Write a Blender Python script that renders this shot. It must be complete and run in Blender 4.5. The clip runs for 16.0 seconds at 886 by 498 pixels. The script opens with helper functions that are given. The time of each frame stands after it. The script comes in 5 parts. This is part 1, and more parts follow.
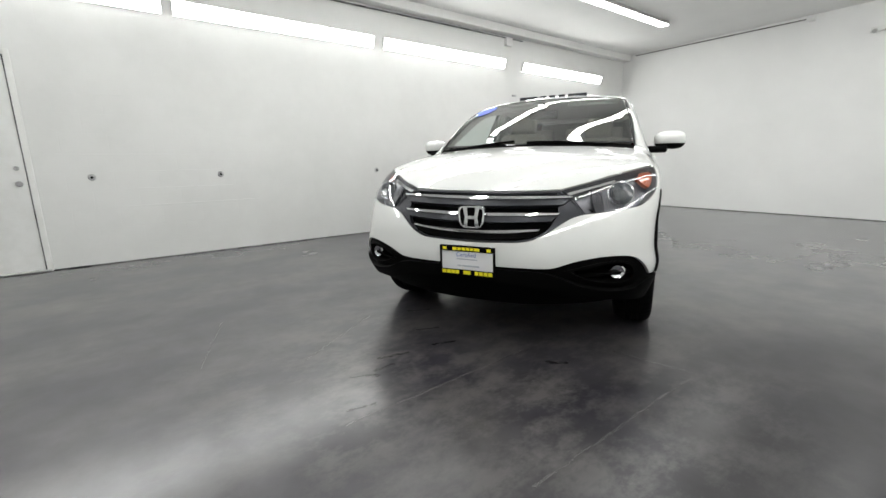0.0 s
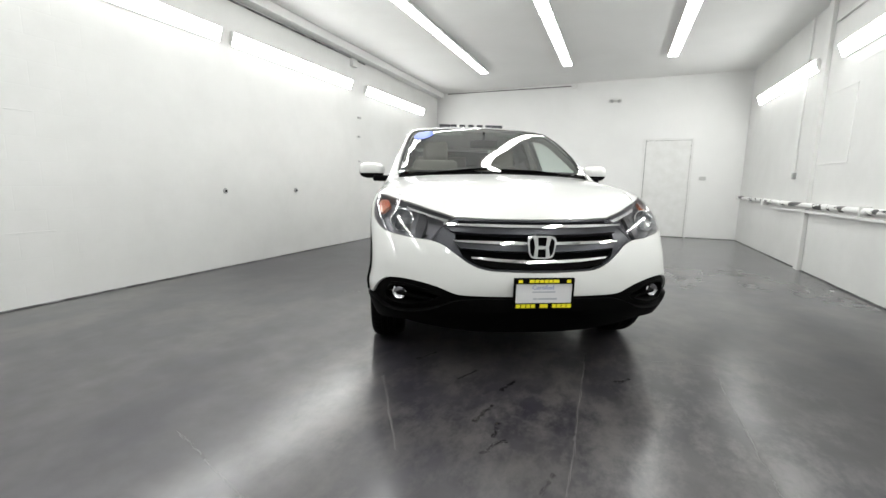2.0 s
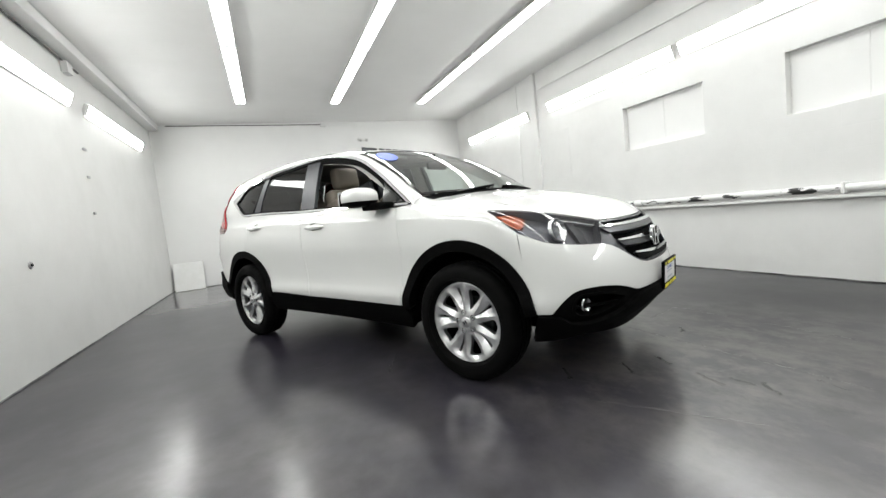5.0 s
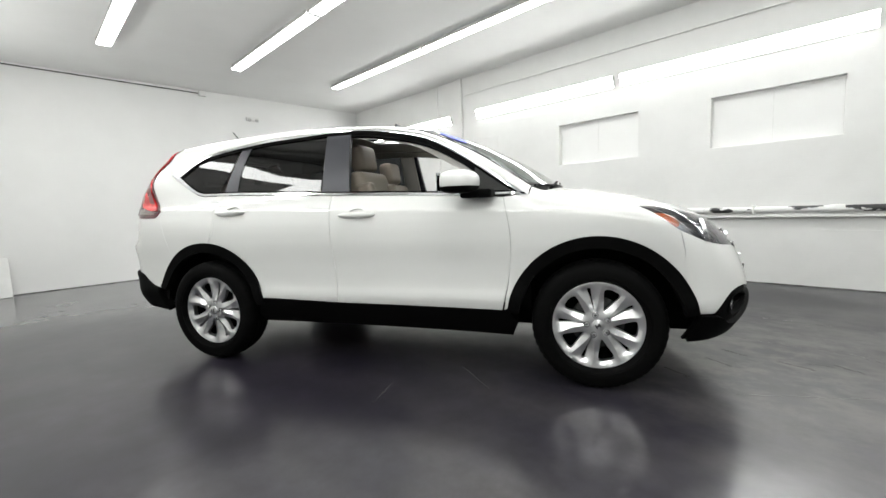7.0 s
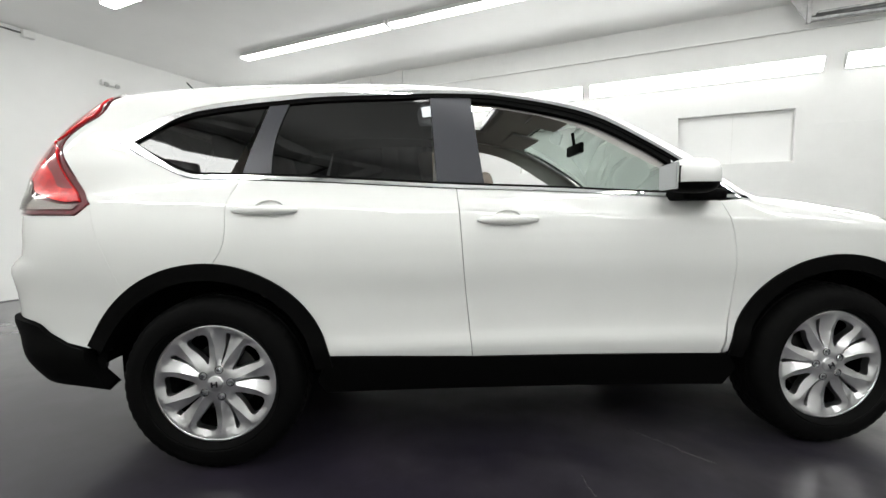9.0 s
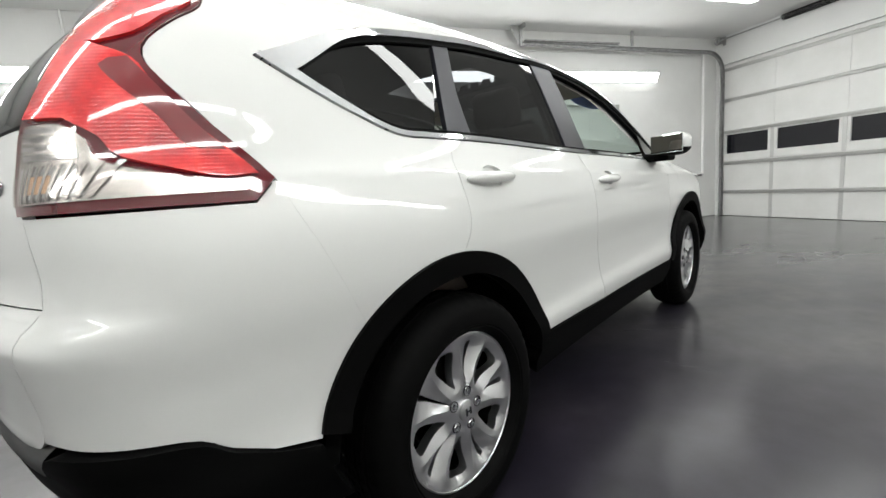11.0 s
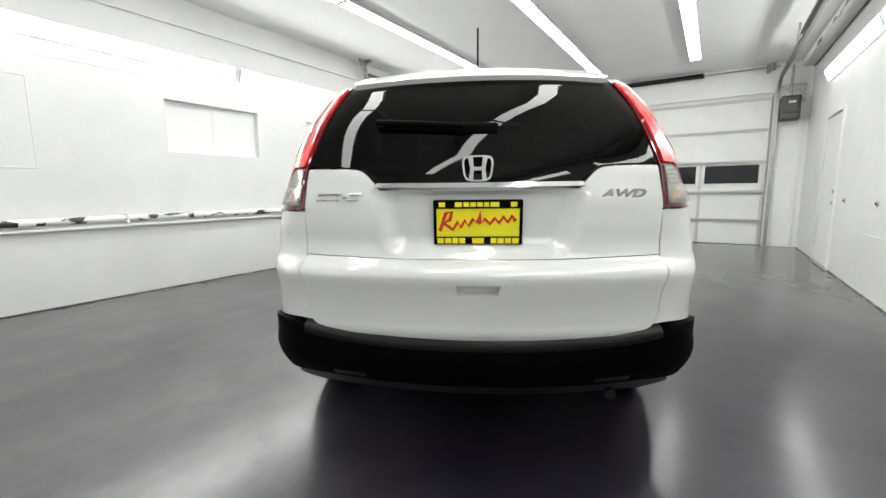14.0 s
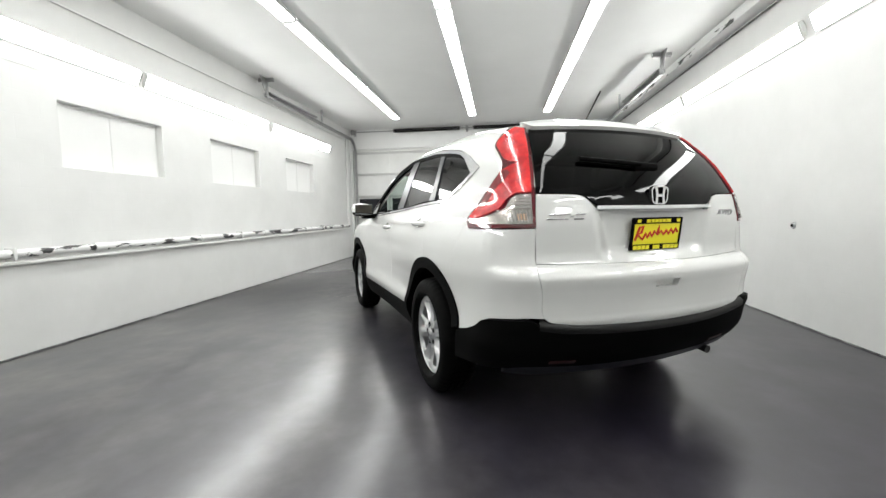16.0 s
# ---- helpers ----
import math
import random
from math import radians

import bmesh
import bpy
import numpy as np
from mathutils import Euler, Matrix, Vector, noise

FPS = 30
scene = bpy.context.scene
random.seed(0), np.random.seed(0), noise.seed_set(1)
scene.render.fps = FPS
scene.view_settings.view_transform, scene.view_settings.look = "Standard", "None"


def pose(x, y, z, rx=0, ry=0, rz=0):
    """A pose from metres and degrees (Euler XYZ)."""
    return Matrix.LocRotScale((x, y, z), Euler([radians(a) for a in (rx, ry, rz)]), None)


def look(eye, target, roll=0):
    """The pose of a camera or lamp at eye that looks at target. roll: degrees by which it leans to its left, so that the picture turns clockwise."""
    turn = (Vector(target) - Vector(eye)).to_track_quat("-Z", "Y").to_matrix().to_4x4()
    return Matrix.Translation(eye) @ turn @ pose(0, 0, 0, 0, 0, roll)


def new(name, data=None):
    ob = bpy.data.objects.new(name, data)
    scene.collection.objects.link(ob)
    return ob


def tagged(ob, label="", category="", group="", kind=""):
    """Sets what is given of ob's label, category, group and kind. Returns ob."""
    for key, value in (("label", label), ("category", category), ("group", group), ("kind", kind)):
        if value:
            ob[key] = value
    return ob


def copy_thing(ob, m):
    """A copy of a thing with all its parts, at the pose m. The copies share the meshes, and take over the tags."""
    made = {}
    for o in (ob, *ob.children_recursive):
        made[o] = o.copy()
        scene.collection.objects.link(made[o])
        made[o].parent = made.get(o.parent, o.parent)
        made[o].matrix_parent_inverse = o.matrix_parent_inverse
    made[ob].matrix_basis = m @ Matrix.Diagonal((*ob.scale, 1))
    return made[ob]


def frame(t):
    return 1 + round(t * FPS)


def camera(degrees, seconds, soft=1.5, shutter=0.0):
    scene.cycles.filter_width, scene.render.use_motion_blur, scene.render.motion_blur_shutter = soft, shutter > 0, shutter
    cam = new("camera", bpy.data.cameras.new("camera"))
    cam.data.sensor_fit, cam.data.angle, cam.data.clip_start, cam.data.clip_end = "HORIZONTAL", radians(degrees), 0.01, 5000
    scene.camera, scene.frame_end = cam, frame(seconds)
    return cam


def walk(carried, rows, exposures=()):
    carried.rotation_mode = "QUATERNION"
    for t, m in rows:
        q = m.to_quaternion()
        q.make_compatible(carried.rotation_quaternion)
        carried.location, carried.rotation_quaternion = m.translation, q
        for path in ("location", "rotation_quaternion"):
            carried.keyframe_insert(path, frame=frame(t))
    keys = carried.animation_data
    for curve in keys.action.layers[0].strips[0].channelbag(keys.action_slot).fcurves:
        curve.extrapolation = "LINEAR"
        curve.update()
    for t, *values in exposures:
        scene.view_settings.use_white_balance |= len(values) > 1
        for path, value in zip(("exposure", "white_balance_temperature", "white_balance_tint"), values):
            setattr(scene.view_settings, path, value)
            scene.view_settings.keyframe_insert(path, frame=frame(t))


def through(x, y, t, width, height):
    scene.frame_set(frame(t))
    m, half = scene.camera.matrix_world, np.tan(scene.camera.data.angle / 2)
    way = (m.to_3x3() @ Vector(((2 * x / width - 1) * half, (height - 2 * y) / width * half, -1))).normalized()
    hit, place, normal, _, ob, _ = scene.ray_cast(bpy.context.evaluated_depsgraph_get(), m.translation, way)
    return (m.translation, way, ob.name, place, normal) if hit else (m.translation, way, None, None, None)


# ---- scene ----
cam = camera(93.2, 16.0)
PATH = [
    (0, (2.741, -3.369, 1.031), (1.161, -2.211, 0.629), -1.0),
    (0.5, (2.444, -3.583, 1.048), (1.04, -2.201, 0.703), -1.2),
    (1, (2.13, -3.784, 1.055), (0.875, -2.254, 0.767), 0.3),
    (1.5, (1.756, -3.922, 1.059), (0.725, -2.236, 0.749), 0.5),
    (2, (1.364, -4.094, 1.056), (0.609, -2.267, 0.753), 0.8),
    (2.5, (0.951, -4.216, 1.02), (0.477, -2.293, 0.74), 0.4),
    (3, (0.524, -4.269, 1.011), (0.294, -2.293, 0.802), -1.8),
    (3.5, (0.063, -4.283, 1.013), (0.097, -2.293, 0.811), -3.4),
    (4, (-0.384, -4.188, 0.995), (-0.056, -2.22, 0.854), -4.4),
    (6.5, (-2.092, -2.927, 1.047), (-0.866, -1.366, 0.8), -3.8),
    (7, (-2.33, -2.567, 1.039), (-0.922, -1.161, 0.837), -2.4),
    (7.5, (-2.479, -2.158, 1.04), (-0.95, -0.883, 0.846), -3.7),
    (8, (-2.536, -1.728, 1.032), (-0.913, -0.573, 0.852), -1.9),
    (8.5, (-2.532, -1.274, 1.044), (-0.765, -0.352, 0.874), -1.0),
    (9, (-2.506, -0.785, 1.038), (-0.696, 0.047, 0.866), -0.5),
    (9.5, (-2.513, -0.266, 1.037), (-0.594, 0.269, 0.862), 1.3),
    (10, (-2.535, 0.238, 1.035), (-0.565, 0.514, 0.831), -2.4),
    (12.5, (-2.362, 2.331, 1.077), (-1.12, 0.789, 0.796), -0.4),
    (13, (-2.213, 2.684, 1.102), (-0.921, 1.178, 0.854), -1.1),
    (13.5, (-2.015, 3.017, 1.128), (-0.768, 1.488, 0.804), 1.2),
    (14, (-1.743, 3.283, 1.115), (-0.673, 1.616, 0.839), -0.6),
    (14.5, (-1.452, 3.527, 1.118), (-0.575, 1.737, 0.949), 1.6),
    (15, (-1.117, 3.774, 1.112), (-0.426, 1.904, 0.947), 0.8),
    (15.5, (-0.712, 3.971, 1.117), (-0.148, 2.06, 0.948), 1.5),
    (16, (-0.271, 4.157, 1.119), (-0.005, 2.182, 0.95), -1.0),
]
# the film's own exposure drifts a little
walk(cam, [(t, look(eye, target, roll)) for t, eye, target, roll in PATH], [(0, -0.20), (0.8, -0.06), (4, 0.0), (8.5, -0.05), (10.5, -0.06), (12.6, 0.0), (14.2, 0.10), (16, 0.08)])

# ---- light: the lamps are strip lights further down; outside it is night ----
LAMP_POWER = 17.5
WALL_LAMP_POWER = 22.5
world = bpy.data.worlds.new("world")
scene.world = world
world.use_nodes = True
wn = world.node_tree.nodes["Background"]
wn.inputs[0].default_value, wn.inputs[1].default_value = (0.5, 0.55, 0.7, 1), 0.02


# ---- materials ----
def shader(name, color, rough=0.5, metal=0.0, coat=0.0, ior=1.5, spec=0.5, transmission=0.0, emit=None, strength=0.0):
    m = bpy.data.materials.new(name)
    m.use_nodes = True
    b = m.node_tree.nodes["Principled BSDF"]
    b.inputs["Base Color"].default_value = (*color, 1)
    b.inputs["Roughness"].default_value = rough
    b.inputs["Metallic"].default_value = metal
    b.inputs["IOR"].default_value = ior
    b.inputs["Specular IOR Level"].default_value = spec
    b.inputs["Coat Weight"].default_value = coat
    b.inputs["Coat Roughness"].default_value = 0.03
    b.inputs["Transmission Weight"].default_value = transmission
    if emit:
        b.inputs["Emission Color"].default_value = (*emit, 1)
        b.inputs["Emission Strength"].default_value = strength
    return m


def node(m, kind, **inputs):
    n = m.node_tree.nodes.new(kind)
    for key, value in inputs.items():
        n.inputs[key.replace("_", " ")].default_value = value
    return n


def wire(m, a, out, b, into):
    m.node_tree.links.new(a.outputs[out], b.inputs[into])


def noise_of(m, scale, detail=6.0, rough=0.6, stretch=(1, 1, 1)):
    tc = m.node_tree.nodes.new("ShaderNodeTexCoord")
    mp = m.node_tree.nodes.new("ShaderNodeMapping")
    mp.inputs["Scale"].default_value = stretch
    n = node(m, "ShaderNodeTexNoise", Scale=scale, Detail=detail, Roughness=rough)
    wire(m, tc, "Object", mp, "Vector")
    wire(m, mp, "Vector", n, "Vector")
    return n


def ramp_of(m, source, *stops):
    r = m.node_tree.nodes.new("ShaderNodeValToRGB")
    e = r.color_ramp.elements
    while len(e) < len(stops):
        e.new(0.5)
    for el, (p, c) in zip(e, stops):
        el.position, el.color = p, (*c, 1) if len(c) == 3 else c
    wire(m, source, 0, r, "Fac")
    return r


def mix_of(m, fac, a, b, mode="MIX"):
    x = m.node_tree.nodes.new("ShaderNodeMix")
    x.data_type, x.blend_type = "RGBA", mode
    if isinstance(fac, float):
        x.inputs[0].default_value = fac
    else:
        m.node_tree.links.new(fac.outputs[0], x.inputs[0])
    for k, v in ((6, a), (7, b)):
        if isinstance(v, tuple):
            x.inputs[k].default_value = (*v, 1)
        else:
            m.node_tree.links.new(v.outputs[2 if v.bl_idname == "ShaderNodeMix" else 0], x.inputs[k])
    return x


def bsdf(m):
    return m.node_tree.nodes["Principled BSDF"]


def bump_of(m, source, strength, distance):
    b = node(m, "ShaderNodeBump", Strength=strength, Distance=distance)
    wire(m, source, 0, b, "Height")
    wire(m, b, "Normal", bsdf(m), "Normal")
    return b


def grey(v):
    return (v, v, v)


# pearl white car paint under clear coat
PAINT = shader("pearl_paint", (0.765, 0.77, 0.755), rough=0.35, coat=1.0)
bsdf(PAINT).inputs["Coat IOR"].default_value = 1.7
# the paint's fine flake
fl = noise_of(PAINT, 900, 2)
wire(PAINT, ramp_of(PAINT, fl, (0.3, (0.63, 0.635, 0.62)), (0.7, (0.67, 0.675, 0.66))), 0, bsdf(PAINT), "Base Color")
BLACK = shader("black_plastic", grey(0.0022), rough=0.62, spec=0.04)
bump_of(BLACK, noise_of(BLACK, 700, 2), 0.25, 0.0006)
GLOSSBLACK = shader("gloss_black", grey(0.006), rough=0.08, coat=0.5)
DARK = shader("dark_void", grey(0.003), rough=0.95, spec=0.05)
CHROME = shader("chrome", (0.78, 0.79, 0.80), rough=0.06, metal=1.0)
SATIN = shader("satin_trim", (0.022, 0.023, 0.030), rough=0.35, metal=0.2)
GRILLE = shader("grille_grey", (0.032, 0.033, 0.039), rough=0.32, metal=0.5)
ALLOY = shader("alloy_silver", (0.72, 0.72, 0.73), rough=0.30, metal=1.0)
TYRE = shader("tyre_rubber", grey(0.0022), rough=0.7, spec=0.07)
bump_of(TYRE, noise_of(TYRE, 160, 4), 0.3, 0.001)
DISC = shader("brake_disc_steel", grey(0.06), rough=0.5, metal=1.0)
HOUSING = shader("lamp_housing_smoke", (0.13, 0.13, 0.145), rough=0.3, metal=0.6)
TRIM = shader("cabin_trim", (0.36, 0.35, 0.33), rough=0.7)
bump_of(TRIM, noise_of(TRIM, 500, 3), 0.2, 0.0008)
LEATHER = shader("beige_leather", (0.23, 0.195, 0.16), rough=0.5)
bump_of(LEATHER, noise_of(LEATHER, 240, 4), 0.35, 0.001)
RED = shader("red_lens", (0.62, 0.008, 0.012), rough=0.25, coat=1.0)
# fine cross ribs behind the clear outer face
rb = node(RED, "ShaderNodeTexWave", Scale=45.0, Distortion=0.6, Detail=1.0)
rb.wave_type, rb.bands_direction = "BANDS", "Z"
tcr = RED.node_tree.nodes.new("ShaderNodeTexCoord")
wire(RED, tcr, "Object", rb, "Vector")
glim = mix_of(RED, 0.45, rb, noise_of(RED, 16, 3))
wire(RED, ramp_of(RED, noise_of(RED, 14, 3), (0.35, (0.42, 0.004, 0.008)), (0.55, (0.66, 0.010, 0.014)), (0.75, (0.88, 0.035, 0.030))), 0, bsdf(RED), "Base Color")
bpr = node(RED, "ShaderNodeBump", Strength=0.15, Distance=0.003)
wire(RED, glim, 2, bpr, "Height")
wire(RED, bpr, "Normal", bsdf(RED), "Normal")
REDDARK = shader("dark_red_lens", (0.10, 0.003, 0.008), rough=0.05, coat=1.0)
MAROON = shader("maroon_lens", (0.20, 0.025, 0.03), rough=0.08, coat=1.0)
AMBER = shader("amber_lens", (0.38, 0.075, 0.018), rough=0.12, coat=0.6)
YELLOW = shader("plate_yellow", (0.90, 0.82, 0.025), rough=0.4)
PLATEWHITE = shader("plate_white", (0.78, 0.78, 0.80), rough=0.4)
PLATEGREY = shader("plate_grey_print", (0.45, 0.47, 0.52), rough=0.5)
PLATERED = shader("plate_red_print", (0.62, 0.03, 0.02), rough=0.5)
REFLEX = shader("dim_red_reflector", (0.022, 0.001, 0.002), rough=0.45)
STEP = shader("bumper_step_plastic", grey(0.006), rough=0.42, spec=0.30)
bump_of(STEP, noise_of(STEP, 500, 2), 0.2, 0.0006)
STICKER = shader("sticker_blue", (0.10, 0.16, 0.75), rough=0.4)
REFLECT = shader("lamp_reflector", (0.70, 0.71, 0.73), rough=0.14, metal=1.0)
SWOOSH = shader("satin_chrome", (0.72, 0.73, 0.74), rough=0.22, metal=1.0)
BADGE = shader("badge_chrome", (0.42, 0.42, 0.43), rough=0.15, metal=1.0)
PROJECTOR = shader("projector_glass", (0.10, 0.11, 0.12), rough=0.03, coat=1.0)
MIRROR = shader("door_mirror_glass", (0.45, 0.47, 0.48), rough=0.02, metal=1.0)
BULB = shader("faint_orange_bulb", (0.72, 0.50, 0.36), rough=0.2)
CLEARBACK = shader("clear_lamp_backing", (0.58, 0.56, 0.56), rough=0.25, metal=0.8)


def glass(name, tint, through, gloss=0.06):
    """Thin pane: a clear see-through part under a mirror-like surface."""
    m = bpy.data.materials.new(name)
    m.use_nodes = True
    t = m.node_tree
    t.nodes.remove(t.nodes["Principled BSDF"])
    out = t.nodes["Material Output"]
    see = t.nodes.new("ShaderNodeBsdfTransparent")
    see.inputs[0].default_value = (*[c * through for c in tint], 1)
    gl = t.nodes.new("ShaderNodeBsdfGlossy")
    gl.inputs["Roughness"].default_value = 0.015
    lw = t.nodes.new("ShaderNodeLayerWeight")
    lw.inputs["Blend"].default_value = 0.5
    pw = t.nodes.new("ShaderNodeMath")
    pw.operation = "POWER"
    pw.inputs[1].default_value = 5.0
    fr = t.nodes.new("ShaderNodeMath")
    fr.operation = "MULTIPLY_ADD"
    fr.inputs[1].default_value, fr.inputs[2].default_value = 0.93, gloss
    t.links.new(lw.outputs["Facing"], pw.inputs[0])
    t.links.new(pw.outputs[0], fr.inputs[0])
    mx = t.nodes.new("ShaderNodeMixShader")
    t.links.new(fr.outputs[0], mx.inputs[0])
    t.links.new(see.outputs[0], mx.inputs[1])
    t.links.new(gl.outputs[0], mx.inputs[2])
    t.links.new(mx.outputs[0], out.inputs[0])
    return m


SCREENGLASS = glass("windscreen_glass", (0.84, 0.98, 0.91), 0.74, 0.26)
PRIVACY = glass("privacy_glass", (0.9, 0.95, 1.0), 0.05, 0.045)
REARGLASS = glass("rear_privacy_glass", (0.9, 0.95, 1.0), 0.012, 0.021)
LENS = glass("lamp_lens", (1, 1, 1), 0.93)
SMOKE = glass("tail_lens_clear", (1, 0.98, 0.95), 0.85)


# ---- mesh helpers ----
def part(name, bm, material, parent=None, label="", smooth=False):
    """One bmesh or mesh as one object under a thing or a part."""
    if isinstance(bm, bmesh.types.BMesh):
        me = bpy.data.meshes.new(name)
        bm.to_mesh(me)
        bm.free()
    else:
        me = bm
    if smooth:
        me.shade_smooth()
        if smooth is not True:
            me.set_sharp_from_angle(angle=radians(smooth))
    me.materials.append(material)
    ob = new(name, me)
    if parent:
        ob.parent = parent
    return tagged(ob, label)


def cuboid(bm, lo, hi, bevel=0.0, seg=2):
    g = bmesh.ops.create_cube(bm, size=1)["verts"]
    for v in g:
        v.co = [lo[i] + (hi[i] - lo[i]) * (v.co[i] + 0.5) for i in range(3)]
    if bevel:
        es = list({e for v in g for e in v.link_edges})
        bmesh.ops.bevel(bm, geom=es, offset=bevel, segments=seg, profile=0.6, affect="EDGES", clamp_overlap=True)
    return g


def boxed(lo, hi, bevel=0.0, seg=2):
    bm = bmesh.new()
    cuboid(bm, lo, hi, bevel, seg)
    return bm


def rod(bm, a, b, r, n=12, r2=None):
    a, b = Vector(a), Vector(b)
    d = b - a
    g = bmesh.ops.create_cone(bm, cap_ends=True, segments=n, radius1=r, radius2=r if r2 is None else r2, depth=d.length)["verts"]
    bmesh.ops.transform(bm, verts=g, matrix=Matrix.Translation((a + b) / 2) @ d.to_track_quat("Z", "Y").to_matrix().to_4x4())
    return g


def rods(*ends, n=12):
    bm = bmesh.new()
    for a, b, r in ends:
        rod(bm, a, b, r, n)
    return bm


def lathe(profile, n=48, axis="X"):
    """A ring surface from (radius, height) pairs, turned about the axis."""
    bm = bmesh.new()
    rows = []
    for i in range(n):
        a = 2 * math.pi * i / n
        c, s = math.cos(a), math.sin(a)
        rows.append([bm.verts.new((h, r * c, r * s) if axis == "X" else (r * c, r * s, h) if axis == "Z" else (r * c, h, r * s)) for r, h in profile])
    for i in range(n):
        p, q = rows[i], rows[(i + 1) % n]
        for k in range(len(profile) - 1):
            bm.faces.new((p[k], q[k], q[k + 1], p[k + 1]))
    bmesh.ops.remove_doubles(bm, verts=bm.verts, dist=1e-6)
    bmesh.ops.recalc_face_normals(bm, faces=bm.faces)
    return bm


def tube(points, r, n=10):
    """A round pipe along a polyline."""
    bm = bmesh.new()
    pts = [Vector(p) for p in points]
    rings = []
    for i, p in enumerate(pts):
        d = (pts[min(i + 1, len(pts) - 1)] - pts[max(i - 1, 0)]).normalized()
        u = d.orthogonal().normalized() if abs(d.z) > 0.95 else d.cross(Vector((0, 0, 1))).normalized()
        w = d.cross(u)
        rings.append([bm.verts.new(p + r * (math.cos(2 * math.pi * k / n) * u + math.sin(2 * math.pi * k / n) * w)) for k in range(n)])
    for a, b in zip(rings, rings[1:]):
        for k in range(n):
            bm.faces.new((a[k], a[(k + 1) % n], b[(k + 1) % n], b[k]))
    bm.faces.new(rings[0])
    bm.faces.new(rings[-1])
    bmesh.ops.recalc_face_normals(bm, faces=bm.faces)
    return bm


def text_mesh(body, size, depth=0.0, shear=0.0, spacing=1.0, bold=0.0):
    cu = bpy.data.curves.new("text", "FONT")
    cu.body, cu.size, cu.extrude, cu.shear, cu.space_character = body, size, depth, shear, spacing
    cu.offset = bold
    cu.align_x, cu.align_y = "CENTER", "CENTER"
    ob = bpy.data.objects.new("text", cu)
    me = bpy.data.meshes.new_from_object(ob)
    bpy.data.objects.remove(ob)
    bpy.data.curves.remove(cu)
    return me

# ---- room materials ----
FLOOR = shader("sealed_dark_concrete", grey(0.012), rough=0.45, spec=0.25, coat=0.9)
b = bsdf(FLOOR)
b.inputs["Coat IOR"].default_value = 1.52
# dark, faintly violet sealer, cloudy in tone and in gloss; two ragged zones change its tint and coat
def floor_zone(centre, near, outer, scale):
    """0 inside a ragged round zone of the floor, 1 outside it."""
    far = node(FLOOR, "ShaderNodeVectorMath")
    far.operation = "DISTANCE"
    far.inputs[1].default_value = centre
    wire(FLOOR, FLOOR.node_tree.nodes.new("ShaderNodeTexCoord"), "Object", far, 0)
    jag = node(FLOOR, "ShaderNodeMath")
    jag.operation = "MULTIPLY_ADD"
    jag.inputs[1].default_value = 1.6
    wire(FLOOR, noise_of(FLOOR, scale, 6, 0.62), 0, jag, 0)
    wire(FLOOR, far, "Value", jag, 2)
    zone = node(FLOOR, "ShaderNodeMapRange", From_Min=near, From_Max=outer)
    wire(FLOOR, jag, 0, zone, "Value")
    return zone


east_zone = floor_zone((2.8, -1.7, 0.0), 1.3, 3.2, 1.6)
west_zone = floor_zone((-2.3, 1.1, 0.0), 2.4, 3.5, 1.1)
# grey, grainy stains where cars drive in
drive = floor_zone((1.1, -2.0, 0.0), 1.4, 2.5, 2.0)
drive.inputs["To Min"].default_value, drive.inputs["To Max"].default_value = 1.0, 0.0
stain = node(FLOOR, "ShaderNodeMath")
stain.operation = "MULTIPLY"
wire(FLOOR, drive, 0, stain, 0)
wire(FLOOR, ramp_of(FLOOR, noise_of(FLOOR, 5.5, 10, 0.74, (1, 0.6, 1)), (0.45, grey(0.0)), (0.60, grey(0.9))), 0, stain, 1)
wide = noise_of(FLOOR, 0.8, 4, 0.55)
base = ramp_of(FLOOR, wide, (0.30, (0.0085, 0.0075, 0.0125)), (0.52, (0.0150, 0.0140, 0.0185)), (0.75, (0.028, 0.026, 0.029)))
mottle = ramp_of(FLOOR, noise_of(FLOOR, 6, 5, 0.6), (0.2, grey(0.6)), (0.8, grey(1.45)))
dust = ramp_of(FLOOR, noise_of(FLOOR, 2.2, 3, 0.5, (1, 0.65, 1)), (0.40, grey(0.0)), (0.85, grey(0.6)))
col = mix_of(FLOOR, 1.0, mix_of(FLOOR, dust, base, (0.060, 0.056, 0.054)), mottle, "MULTIPLY")
# base colour is multiplied down inside the east and the west zone
zone_tint = mix_of(FLOOR, 1.0, mix_of(FLOOR, east_zone, grey(0.8), grey(1.6)), mix_of(FLOOR, west_zone, (0.42, 0.38, 0.52), grey(1.0)), "MULTIPLY")
wire(FLOOR, mix_of(FLOOR, stain, mix_of(FLOOR, 1.0, col, zone_tint, "MULTIPLY"), (0.075, 0.070, 0.069)), 2, b, "Base Color")
# patches where the sealer has gone dull
patch = ramp_of(FLOOR, noise_of(FLOOR, 2.6, 6, 0.6, (1, 0.7, 1)), (0.36, grey(0.222)), (0.66, grey(0.195)))
dull = mix_of(FLOOR, east_zone, grey(0.222), patch)
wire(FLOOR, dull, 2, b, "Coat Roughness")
# coat weight is lower inside both zones
wire(FLOOR, mix_of(FLOOR, 1.0, mix_of(FLOOR, east_zone, grey(0.25), grey(1.0)), mix_of(FLOOR, west_zone, grey(0.62), grey(1.0)), "MULTIPLY"), 2, b, "Coat Weight")

